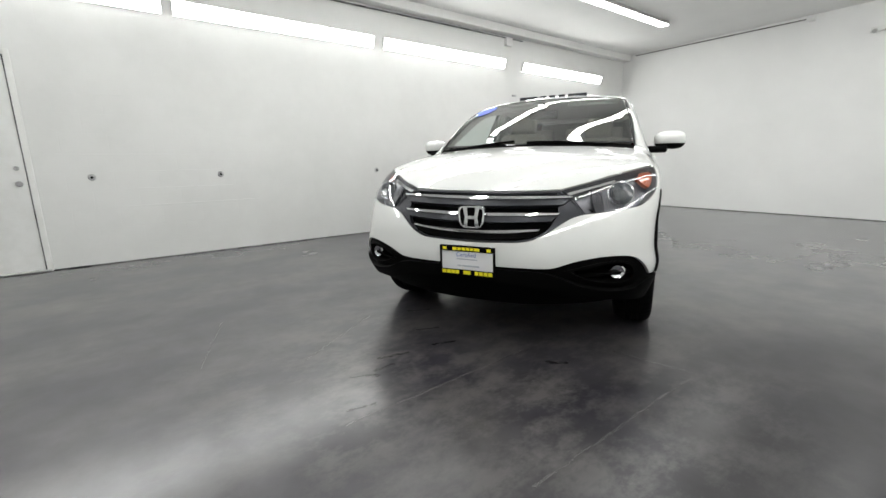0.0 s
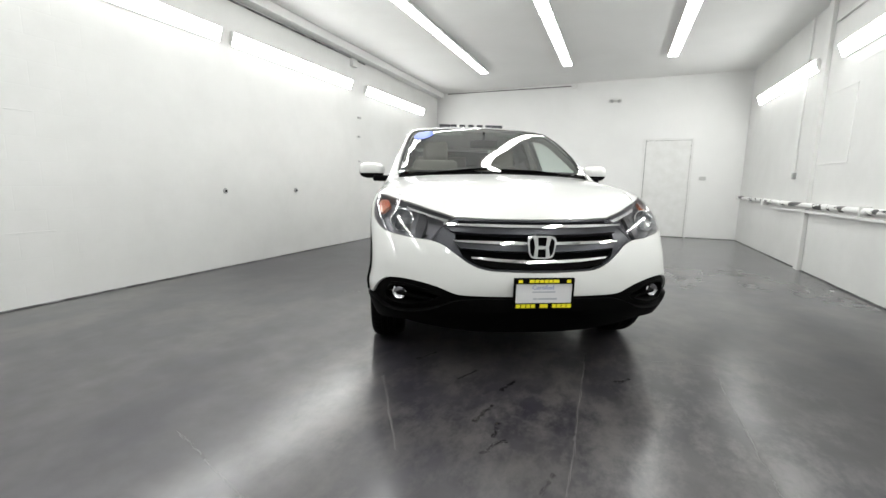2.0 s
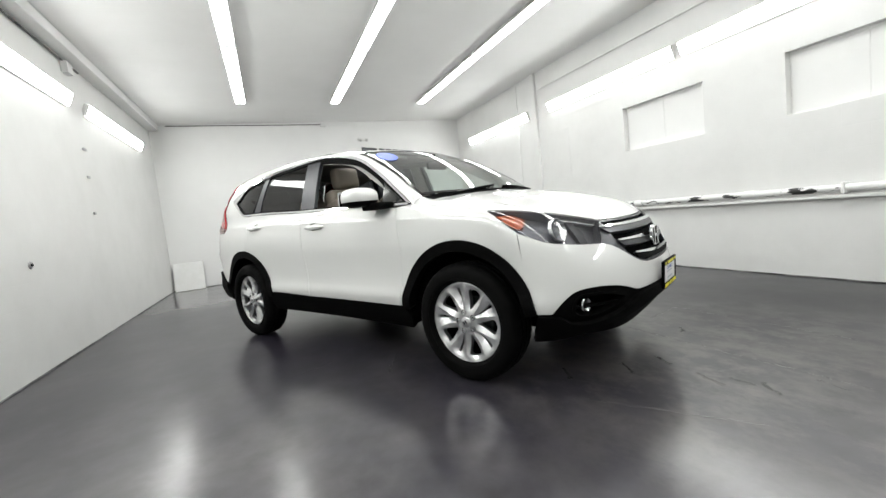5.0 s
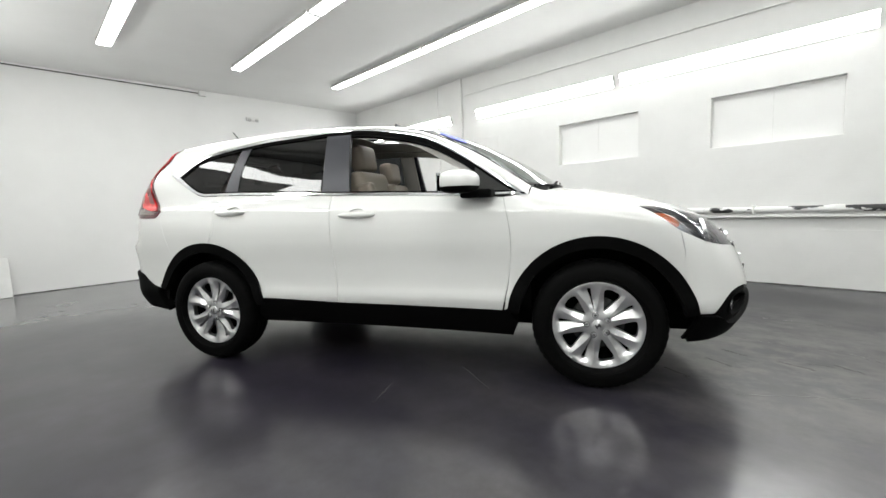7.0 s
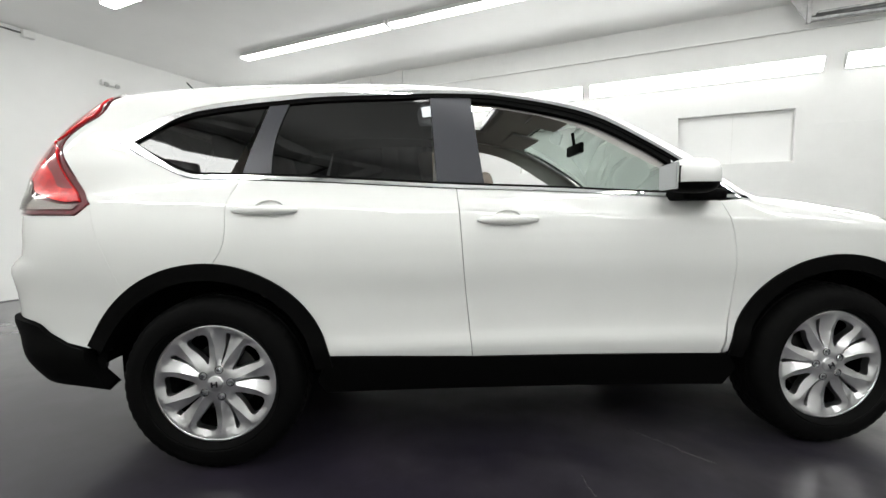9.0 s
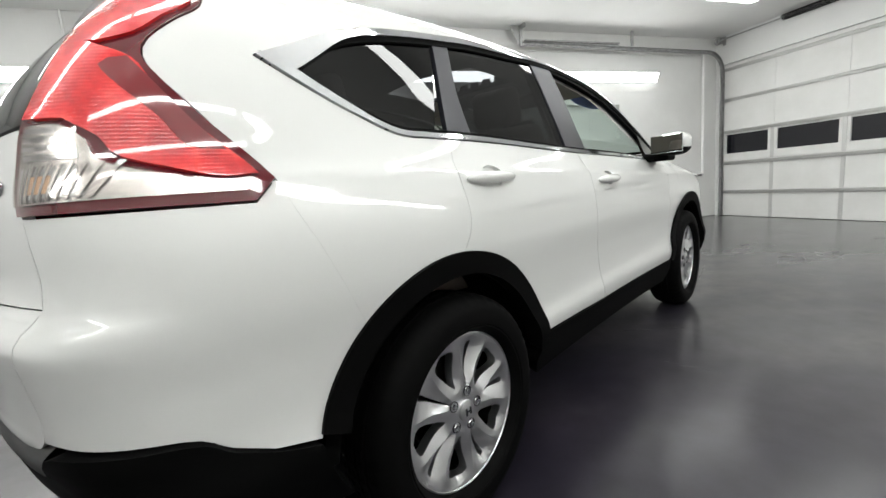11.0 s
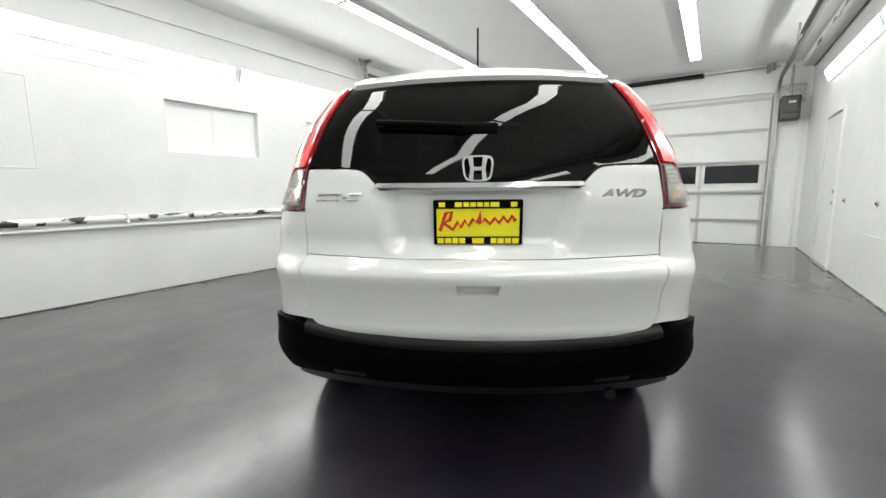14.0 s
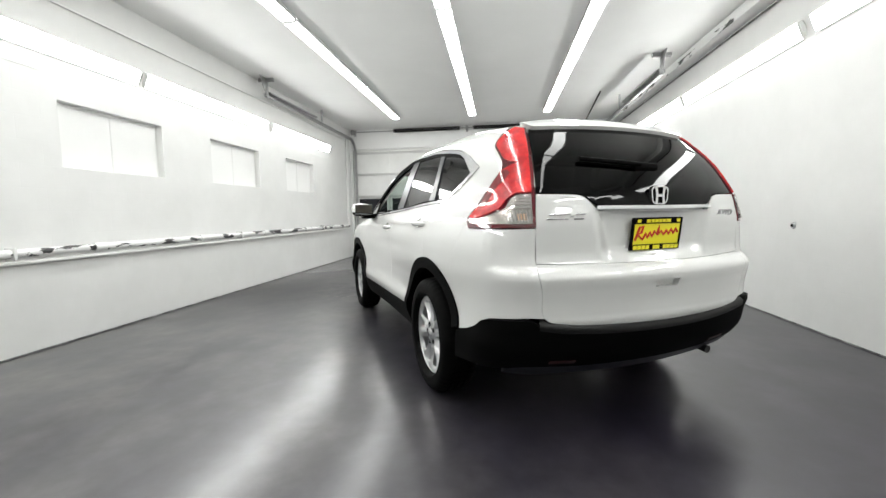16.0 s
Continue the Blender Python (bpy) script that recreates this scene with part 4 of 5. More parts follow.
panel("headliner", "top", [T(0, -0.25), T(0.3, -0.24), T(0.58, -0.2, 1), T(0.57, 0.8), T(0.54, 1.7, 1), T(0, 1.75)], TRIM, car, sym=True, hole=[T(0, 0.0), T(0.33, 0.01, 1), T(0.34, 0.46, 1), T(0, 0.48)], lift=-0.045, rim=0, label="pale grey headliner")
panel("spoiler", "rear", [R(0, 1.553), R(0.3, 1.548), R(0.51, 1.538, 1), R(0.53, 1.575, 1), R(0.3, 1.603), R(0, 1.612)], PAINT, car, sym=True, lift=0.02, rim=0.045)
panel("windscreen", "top", [T(0, -1.12), T(0.4, -1.065), T(0.745, -0.94, 1)] + screen_edge[1:] + [T(0.3, -0.28), T(0, -0.29)], SCREENGLASS, car, sym=True, lift=-0.004, rim=0, step=0.05, label="clear windscreen")
panel("windscreen_seal", "top", [T(0, -1.13), T(0.4, -1.075), T(0.755, -0.95, 1)] + screen_edge[1:] + [T(0.3, -0.276), T(0, -0.286)], GLOSSBLACK, car, sym=True, lift=-0.001, ring=0.018, inset=0.003, rim=0.006)
panel("cowl", "top", [T(0, -1.19), T(0.25, -1.175), T(0.5, -1.12), T(0.745, -1.03, 1), T(0.755, -0.95, 1), T(0.4, -1.05), T(0, -1.105)], BLACK, car, sym=True, lift=-0.012, rim=0.02)

# nose
pocket_edge = [F(0.50, 0.478, 1), F(0.60, 0.508), F(0.70, 0.528), F(0.80, 0.522), F(0.83, 0.46), F(0.80, 0.41), F(0.70, 0.398), F(0.58, 0.43)]
panel("front_bumper", "front", [F(0, 0.610)] + grille_low[::-1][1:] + lamp_low[::-1][1:5] + [S(-1.73, 0.74), S(-1.738, 0.60, 1), S(-1.77, 0.51), S(-1.788, 0.443, 1)] + white_low[::-1], PAINT, car, sym=True, inset=0.0007)
panel("lower_bumper", "front", white_low[:-1] + [S(-1.868, 0.440, 1), S(-1.79, 0.437, 1), S(-1.765, 0.36), S(-1.728, 0.285, 1), F(0.78, 0.30), F(0.6, 0.27), F(0.3, 0.235), F(0, 0.23)], BLACK, car, sym=True, lift=-0.012, hole=pocket_edge, label="matt black lower bumper")
panel("bumper_lip", "front", [F(0, 0.478), F(0.30, 0.478), F(0.44, 0.462), F(0.58, 0.405), F(0.72, 0.378), F(0.82, 0.39), S(-1.90, 0.425), S(-1.80, 0.436, 1), S(-1.765, 0.36), S(-1.745, 0.290, 1), S(-1.86, 0.300), F(0.76, 0.315), F(0.6, 0.33), F(0.45, 0.37), F(0.3, 0.40), F(0, 0.41)], BLACK, car, sym=True, lift=0.014, rim=0.04, label="black bumper lip")
panel("grille", "front", [F(0, 0.874), F(0.25, 0.877), F(0.43, 0.880, 1), F(0.51, 0.83)] + grille_low, GRILLE, car, sym=True, lift=-0.004, rim=0.03, ring=0.009, label="dark grey grille surround")
panel("grille_back", "front", [F(0, 0.865), F(0.43, 0.87, 1), F(0.53, 0.76, 1), F(0.36, 0.64), F(0, 0.62)], DARK, car, sym=True, lift=-0.045, rim=0)
for half, z, rise, h in ((0.50, 0.826, 0.010, 0.014), (0.45, 0.744, 0.012, 0.014), (0.365, 0.656, 0.022, 0.014)):
    wave = lambda x, dz, c=0: F(x, z + dz + rise * (x / half) ** 2, c)
    bar = panel("grille_bar", "front", [wave(0, h), wave(half * 0.55, h), wave(half, h * 0.6, 1), wave(half * 0.985, 0, 1), wave(half * 0.5, 0), wave(0, 0)], CHROME, car, sym=True, lift=0.012, rim=0.02, step=0.02, inset=0, label="chrome grille bar")
    panel("grille_blade", "front", [wave(0, 0), wave(half * 0.5, 0), wave(half * 0.98, 0, 1), wave(half * 0.92, -0.026, 1), wave(half * 0.45, -0.028), wave(0, -0.028)], GRILLE if half > 0.4 else BLACK, car, sym=True, lift=0.003, rim=0.03, step=0.03, inset=0)


def emblem(w, h, y, z, face, parent):
    """A chrome badge: a rounded, downward-narrowing frame with two flared uprights and a crossbar."""
    bm = bmesh.new()
    def slab(pts, d0, d1):
        a = [bm.verts.new((px, y - face * d0, z + pz)) for px, pz in pts]
        b = [bm.verts.new((px * 0.97, y - face * d1, z + pz * 0.97)) for px, pz in pts]
        for i in range(len(pts)):
            j = (i + 1) % len(pts)
            bm.faces.new((a[i], a[j], b[j], b[i]))
        bm.faces.new(b)
        bm.faces.new(a)
    n = 40
    def ringpt(a, k):
        c, s = math.cos(a), math.sin(a)
        px = math.copysign(abs(c) ** 0.5, c) * w * k
        pz = math.copysign(abs(s) ** 0.5, s) * h * k
        return px * (1 + 0.10 * pz / h), pz
    for i in range(n):
        a, b = 2 * math.pi * i / n, 2 * math.pi * (i + 1) / n
        slab([ringpt(a, 1), ringpt(b, 1), ringpt(b, 0.87), ringpt(a, 0.87)], 0, 0.016)
    for s in (1, -1):
        slab([(s * w * 0.66, h * 0.88), (s * w * 0.33, h * 0.88), (s * w * 0.26, h * 0.1), (s * w * 0.30, -h * 0.88), (s * w * 0.60, -h * 0.88), (s * w * 0.50, 0)][::s], 0, 0.018)
    slab([(-w * 0.33, h * 0.12), (w * 0.33, h * 0.12), (w * 0.33, -h * 0.16), (-w * 0.33, -h * 0.16)], 0, 0.017)
    bmesh.ops.recalc_face_normals(bm, faces=bm.faces)
    e = part("emblem", bm, CHROME, parent, "chrome badge")
    bm = bmesh.new()
    slab([ringpt(2 * math.pi * i / n, 0.90) for i in range(n)], -0.004, 0.006)
    part("emblem_back", bm, DARK, e)
    return e


for s in (1, -1):
    panel("grille_cheek", "front", [F(0.433, 0.880, 1), F(0.51, 0.83), F(0.57, 0.762, 1), F(0.50, 0.738), F(0.39, 0.665, 1), F(0.43, 0.74), F(0.44, 0.80), F(0.415, 0.872, 1)], GRILLE, car, lift=-0.008, rim=0.03, inset=0.001, step=0.02, flip=s < 0)
emblem(0.076, 0.062, -2.152, 0.742, 1, car)


def licence_plate(y, z, face, tilt, rear):
    """A plate with its black frame; face 1 looks to the nose, -1 to the tail."""
    holder = new("licence_plate")
    holder.parent = car
    m = pose(0, y, z, 90 - tilt, 0, 0) if face > 0 else pose(0, y, z, 90 + tilt, 0, 180)
    holder.matrix_local = m
    tagged(holder, "yellow dealer plate in a black frame" if rear else "white dealer plate in a black and yellow frame")
    bm = bmesh.new()
    for a, b in (((-0.158, 0.05), (0.158, 0.08)), ((-0.158, -0.08), (0.158, -0.052)), ((-0.158, -0.052), (-0.147, 0.05)), ((0.147, -0.052), (0.158, 0.05))):
        cuboid(bm, (a[0], a[1], -0.006), (b[0], b[1], 0.012), 0.003, 1)
    part("plate_frame", bm, BLACK, holder, "black plastic frame")
    part("plate_face", boxed((-0.148, -0.056, -0.004), (0.148, 0.054, 0.006)), YELLOW if rear else PLATEWHITE, holder)
    def bars(name, spans, zlo, zhi, mat, lift=0.0125):
        for a, b in spans:
            part(name, boxed((a, zlo, lift - 0.002), (b, zhi, lift + 0.001)), mat, holder)
    bars("frame_print", [(-0.08, -0.055), (-0.05, -0.03), (-0.026, -0.006), (-0.002, 0.018), (0.022, 0.04), (0.044, 0.075), (-0.137, -0.115), (0.115, 0.137)], 0.057, 0.073, YELLOW)
    bars("frame_print", [(-0.145, -0.122), (-0.118, -0.095), (-0.091, -0.07), (-0.066, -0.045), (-0.02, 0.022), (0.046, 0.066), (0.07, 0.092), (0.096, 0.118), (0.122, 0.145)], -0.076, -0.056, YELLOW)
    if rear:
        # the dealer's red script as a plain waving stroke
        pts = [(-0.125, -0.022), (-0.105, 0.028), (-0.085, 0.032), (-0.092, 0.008), (-0.112, 0.0), (-0.082, -0.018), (-0.066, 0.004), (-0.056, -0.012), (-0.042, 0.008), (-0.030, -0.008), (-0.016, 0.012), (-0.002, 0.0), (0.008, 0.03), (0.008, -0.002), (0.024, 0.012), (0.040, -0.002), (0.056, 0.014), (0.070, 0.0), (0.084, 0.018), (0.098, 0.002), (0.112, 0.02), (0.124, 0.006)]
        part("plate_script", tube([(px * 1.08, pz * 1.3 - 0.003, 0.0065) for px, pz in pts], 0.0062, 6), PLATERED, holder, "red script stroke")
    else:
        me = text_mesh("Certified", 0.032, 0.0005)
        t = part("plate_word", me, shader("plate_blue_print", (0.25, 0.3, 0.55), rough=0.5), holder)
        t.matrix_local = pose(-0.005, 0.030, 0.0068)
        bars("plate_line", [(-0.06, 0.06)], 0.004, 0.010, PLATEGREY, 0.0065)
        bars("plate_line", [(-0.055, -0.035), (-0.03, 0.07)], -0.034, -0.026, PLATEGREY, 0.0065)
    return holder


licence_plate(-2.225, 0.515, 1, -3, False)

def dish(y, z, k=1.0):
    """Outline of the hollow behind a door handle."""
    return [S(y + 0.058 * k * math.cos(a), z + 0.006 + 0.034 * k * math.sin(a)) for a in np.linspace(0, 2 * math.pi, 13)[:-1]]


# both flanks
for side in (1, -1):
    fl = side < 0
    flank = lambda name, chart, pts, mat, par=car, **k: panel(name, chart, pts, mat, par, flip=fl, **k)
    flank("fender", "side", gap_a + [S(-0.955, 1.088, 1), T(0.757, -0.965, 1), T(0.745, -1.04, 1)] + hood_side[::-1][1:] + lamp_top[3:] + lamp_low[:3] + [S(-1.73, 0.74), S(-1.738, 0.602, 1)] + arc(FRONT_ARCH, ARCH, 150, 10, 12)[1:], PAINT, inset=0.0008, step=0.020)
    door = flank("front_door", "side", [S(-0.797, 0.430, 1), gap_b[0], gap_b[1], gap_b[2], *belt_front, S(-0.81, 1.080, 1), *gap_a[::-1][1:-1]], PAINT, inset=0.0015, hole=dish(0.117, 1.008), step=0.018, label="white front door with its window down")
    back = flank("rear_door", "side", gap_b[::-1] + arc(REAR_ARCH, ARCH, 167, 94, 8) + gap_c[1:] + belt_rear, PAINT, inset=0.0015, hole=dish(1.075, 1.055), step=0.018, label="white rear door with dark privacy glass")
    flank("rear_quarter", "side", gap_c[::-1] + arc(REAR_ARCH, ARCH, 93, 50, 6) + corner_line + lamp_outer[::-1] + roof_edge[::-1][1:] + screen_edge[::-1][1:] + frame_top[:-1] + frame_low[:-1], PAINT, inset=0.001, step=0.018)
    flank("rear_corner", "rear", [S(1.785, 1.083, 1), S(1.835, 1.038, 1), R(0.6565, 1.042, 1), R(0.6565, 0.9), R(0.653, 0.76), R(0.647, 0.67), R(0.634, 0.632, 1), R(0.72, 0.636), S(2.03, 0.617), S(1.955, 0.572), S(1.88, 0.536, 1)] + arc(REAR_ARCH, ARCH, 19, 50, 6) + corner_line, PAINT, inset=0.0002, step=0.025)
    edge_line = [(1.645, 0.735)] + [(1.678, 0.82), (1.717, 0.91), (1.75, 1.0), (1.785, 1.08)]
    flank("body_filler", "side", [S(y - 0.012, z, int(i in (0, 4))) for i, (y, z) in enumerate(edge_line)] + [S(y + 0.012, z, int(i in (0, 4))) for i, (y, z) in enumerate(edge_line[::-1])], PAINT, lift=-0.0007, rim=0, inset=0, step=0.012)
    gap = [(0.700, -1.765), (0.737, -1.60), (0.752, -1.50), (0.763, -1.37), (0.768, -1.25), (0.745, -1.04)]
    flank("body_filler", "top", [T(x - 0.02, y, int(i in (0, 5))) for i, (x, y) in enumerate(gap)] + [T(x + 0.012, y, int(i in (0, 5))) for i, (x, y) in enumerate(gap[::-1])], PAINT, lift=-0.003, rim=0, inset=0, step=0.015)
    # glass, pillars, chrome
    opening = frame_top + [*frame_low, S(0.784, 1.162), S(0.322, 1.138), S(-0.10, 1.122), S(-0.57, 1.098)]
    flank("window_chrome", "side", opening, CHROME, ring=0.014, lift=0.004, rim=0.012, inset=0.003, step=0.02, label="chrome window surround")
    flank("window_seal", "side", opening, BLACK, ring=0.013, lift=-0.002, rim=0.02, inset=0.016, step=0.02)
    flank("window_chrome", "side", [S(1.745, 1.362, 1), S(1.57, 1.260), S(1.44, 1.198, 1), S(1.50, 1.243), S(1.655, 1.338, 1), S(1.50, 1.437), S(1.36, 1.488, 1), S(1.53, 1.456)], SWOOSH, lift=0.006, rim=0.012, inset=0, step=0.02)
    flank("pillar_cover", "side", [S(0.20, 1.142, 1), S(0.40, 1.152, 1), S(0.425, 1.575, 1), S(0.245, 1.572, 1)], SATIN, door, lift=-0.004, inset=0, rim=0.03)
    flank("pillar_cover", "side", [S(1.085, 1.175, 1), S(1.205, 1.185, 1), S(1.17, 1.32), S(1.105, 1.54, 1), S(1.025, 1.545, 1), S(1.08, 1.35)], SATIN, back, lift=-0.004, inset=0, rim=0.02)
    flank("door_frame_band", "side", [S(0.25, 1.575, 1), S(0.065, 1.553), S(-0.29, 1.476), S(-0.554, 1.336), S(-0.70, 1.235, 1), S(-0.66, 1.215, 1), S(-0.53, 1.312), S(-0.28, 1.440), S(0.065, 1.520), S(0.25, 1.540, 1)], BLACK, door, lift=-0.006, rim=0.02, inset=0, step=0.02, label="black window frame")
    flank("mirror_sail", "side", [S(-0.93, 1.09, 1), S(-0.64, 1.095, 1), S(-0.63, 1.285, 1), S(-0.75, 1.205)], GLOSSBLACK, door, lift=-0.004, inset=0)
    flank("window", "side", [S(0.42, 1.135, 1), S(1.17, 1.16, 1), S(1.035, 1.545, 1), S(0.72, 1.565), S(0.42, 1.565, 1)], PRIVACY, back, lift=-0.009, inset=0, rim=0, step=0.06, label="dark privacy glass")
    flank("quarter_window", "side", [S(1.27, 1.17, 1), S(1.11, 1.54, 1), S(1.53, 1.455), S(1.735, 1.37, 1), S(1.59, 1.275), S(1.45, 1.20)], PRIVACY, lift=-0.009, inset=0, rim=0, step=0.05, label="dark quarter window")
    # lining seen through the open window
    flank("door_lining", "side", [S(-0.80, 0.45, 1), S(0.76, 0.47, 1), S(1.12, 1.13, 1), S(0.3, 1.12), S(-0.85, 1.07, 1)], TRIM, lift=-0.075, rim=0.02, inset=0, label="grey door lining")
    flank("pillar_lining", "side", screen_edge[:1] + [T(0.715, -0.68), T(0.668, -0.42), T(0.63, -0.2), T(0.612, 0.6), T(0.595, 1.5, 1), S(1.62, 1.36, 1), S(1.53, 1.43), S(1.13, 1.515), S(0.74, 1.545), S(0.38, 1.545), S(0.03, 1.51), S(-0.25, 1.43), S(-0.575, 1.25), S(-0.85, 1.10, 1)], TRIM, lift=-0.035, rim=0, inset=0)
    flank("pillar_lining", "side", [S(0.25, 1.12, 1), S(0.42, 1.13, 1), S(0.40, 1.55, 1), S(0.27, 1.55, 1)], TRIM, lift=-0.04, rim=0.02, inset=0)
    # black cladding
    for cy, a0, a1 in ((FRONT_ARCH, 170, 8), (REAR_ARCH, 172, 20)):
        n = 22
        ring = [S(cy + rr * math.cos(radians(a)), max(0.357 + rr * math.sin(radians(a)), 0.25), int(i in (0, n))) for rr, seq in ((ARCH + 0.004, range(n + 1)), (ARCH - 0.062, range(n, -1, -1))) for i in seq for a in (a0 + (a1 - a0) * i / n,)]
        flank("arch_trim", "side", ring, BLACK, lift=0.012, rim=0.05, inset=0, step=0.03, label="black wheel arch cladding")
    flank("side_sill", "side", [S(-0.83, 0.43, 1), S(0.27, 0.446), S(0.86, 0.462, 1), S(0.90, 0.36, 1), S(0.87, 0.30, 1), S(-0.85, 0.275, 1), S(-0.88, 0.36, 1)], BLACK, lift=0.006, rim=0.05, inset=0, label="black sill cladding")
    # head lamp
    lamp = flank("headlight", "front", lamp_top + lamp_low + [F(0.51, 0.83)], LENS, lift=0.002, rim=0.004, inset=0.002, step=0.04, label="clear headlight lens")
    flank("housing", "front", lamp_top + lamp_low + [F(0.51, 0.83)], HOUSING, lamp, lift=-0.055, rim=-0.05, inset=0.003)
    flank("side_marker", "front", [S(-1.555, 0.986, 1), S(-1.64, 0.985), S(-1.715, 0.955, 1), S(-1.735, 0.915), S(-1.715, 0.892, 1), S(-1.634, 0.934)], AMBER, lamp, lift=-0.028, rim=0.02, inset=0.003, step=0.02, label="amber side marker")
    c = F(0.725, 0.862)[0]
    d = Vector(normals(np.array([c]))[0] * 0.4 + np.array((0, -0.6, 0))).normalized()
    at = Matrix.Translation(Vector(c) - d * 0.058) @ d.to_track_quat("Z", "Y").to_matrix().to_4x4()
    if fl:
        at = Matrix.Diagonal((-1, 1, 1, 1)) @ at
    bowl = lathe([(0.034, 0.008), (0.044, 0.016), (0.058, 0.036), (0.062, 0.046), (0.066, 0.044), (0.067, 0.026)], 40, "Z")
    ball = lathe([(0.0, 0.036), (0.010, 0.035), (0.020, 0.031), (0.028, 0.024), (0.033, 0.015), (0.035, 0.006)], 32, "Z")
    for b in (bowl, ball):
        bmesh.ops.transform(b, verts=b.verts, matrix=at)
        bmesh.ops.recalc_face_normals(b, faces=b.faces)
    part("reflector", bowl, REFLECT, lamp, "chrome reflector ring", smooth=40)
    part("projector_lens", ball, PROJECTOR, lamp, "round glassy projector lens", smooth=40)
    flank("lamp_divider", "front", [F(0.585, 0.905, 1), F(0.625, 0.912, 1), F(0.665, 0.78, 1), F(0.630, 0.772, 1), F(0.60, 0.84)], GRILLE, lamp, lift=-0.030, rim=0.03, inset=0, step=0.02, label="dark lamp divider")
    flank("lamp_trim", "front", [F(0.46, 0.880, 1), F(0.57, 0.908), T(0.70, -1.785, 1), F(0.69, 0.925, 1), F(0.58, 0.893), F(0.48, 0.862, 1)], CHROME, lamp, lift=-0.02, rim=0.01, inset=0.002, step=0.02)
    # fog lamp in its pocket
    pocket = flank("fog_pocket", "front", pocket_edge, BLACK, lift=-0.008, rim=0.075, inset=0, ring=0.012, step=0.02, label="black fog lamp surround")
    flank("pocket_floor", "front", pocket_edge, BLACK, pocket, lift=-0.085, rim=0, inset=0)
    flank("pocket_fin", "front", [F(0.56, 0.452, 1), F(0.70, 0.462), F(0.82, 0.468, 1), F(0.82, 0.452, 1), F(0.70, 0.446), F(0.57, 0.437, 1)], BLACK, pocket, lift=-0.03, rim=0.05, inset=0, step=0.02)
    bm = lathe([(0.001, 0.0), (0.022, 0.003), (0.031, 0.009), (0.034, 0.011), (0.040, 0.006), (0.040, -0.03)], 28, "Y")
    bmesh.ops.transform(bm, verts=bm.verts, matrix=Matrix.Translation((side * 0.735, -1.980, 0.466)) @ pose(0, 0, 0, 0, 0, side * 12) @ Matrix.Diagonal((1, -1, 1, 1)))
    bmesh.ops.recalc_face_normals(bm, faces=bm.faces)
    part("fog_lamp", bm, REFLECT, pocket, "round clear fog lamp", smooth=40)
    # tail lamp
    tail_outline = lamp_outer + [S(1.835, 1.04, 1)] + lamp_inner
    tl = flank("tail_light", "rear", tail_outline, REDDARK, lift=0.006, rim=0.03, inset=0.001, step=0.02, label="tall red tail light with clear lower part")
    # upper red part, a folded band on the flank, the long red wedge and its dark upper edge
    flank("red_lens", "rear", [T(0.572, 1.83, 1), S(1.83, 1.475), S(1.90, 1.415), S(1.955, 1.372), R(0.668, 1.352, 1), R(0.612, 1.376), R(0.545, 1.54, 1)], RED, tl, lift=0.012, rim=0.008, inset=0.001, step=0.02)
    flank("red_lens", "rear", [R(0.612, 1.372, 1), R(0.668, 1.348, 1), S(1.970, 1.318), S(1.952, 1.272), S(1.895, 1.188), S(1.817, 1.092, 1), S(1.90, 1.092), R(0.768, 1.13), R(0.742, 1.172), R(0.708, 1.203, 1), R(0.654, 1.205, 1)], RED, tl, lift=0.014, rim=0.008, inset=0.001, step=0.02, label="ribbed red lens")
    flank("lens_shade", "rear", [S(1.976, 1.318, 1), S(1.955, 1.276), S(1.90, 1.192), S(1.862, 1.143, 1), S(1.925, 1.152), S(1.965, 1.215), R(0.70, 1.30)], MAROON, tl, lift=0.0155, rim=0.004, inset=0, step=0.02)
    clear_edge = [R(0.668, 1.062, 1), R(0.656, 1.199, 1), R(0.706, 1.197), R(0.735, 1.17), R(0.76, 1.127), S(1.90, 1.086), S(1.822, 1.084, 1), S(1.845, 1.060, 1)]
    flank("clear_lens", "rear", clear_edge, SMOKE, tl, lift=0.014, rim=0.004, inset=0.001, step=0.02, label="clear lens with ribs")
    flank("lens_back", "rear", clear_edge, CLEARBACK, tl, lift=0.0085, rim=0, inset=0.002, step=0.02)
    flank("reflector_bowl", "rear", [R(0.672, 1.135, 1), R(0.662, 1.190, 1), R(0.702, 1.188), R(0.728, 1.16), R(0.738, 1.135, 1)], REFLECT, tl, lift=0.0105, rim=0.004, inset=0, step=0.015)
    flank("reflector_bowl", "rear", [R(0.678, 1.072, 1), R(0.672, 1.124, 1), R(0.742, 1.122, 1), R(0.765, 1.072, 1)], REFLECT, tl, lift=0.0105, rim=0.004, inset=0, step=0.015)
    for k in range(9):
        x0 = 0.680 + 0.011 * k
        flank("lens_rib", "rear", [R(x0, 1.068, 1), R(x0, 1.126, 1), R(x0 + 0.004, 1.126, 1), R(x0 + 0.004, 1.068, 1)], CLEARBACK, tl, lift=0.0122, rim=0.003, inset=0, step=0.03)
    for k in range(3):
        z = 1.146 + 0.015 * k
        flank("lens_rib", "rear", [R(0.668 - 0.0015 * k, z, 1), R(0.732 - 0.009 * k, z, 1), R(0.730 - 0.009 * k, z + 0.005, 1), R(0.668 - 0.0015 * k, z + 0.005, 1)], CLEARBACK, tl, lift=0.0122, rim=0.003, inset=0, step=0.03)
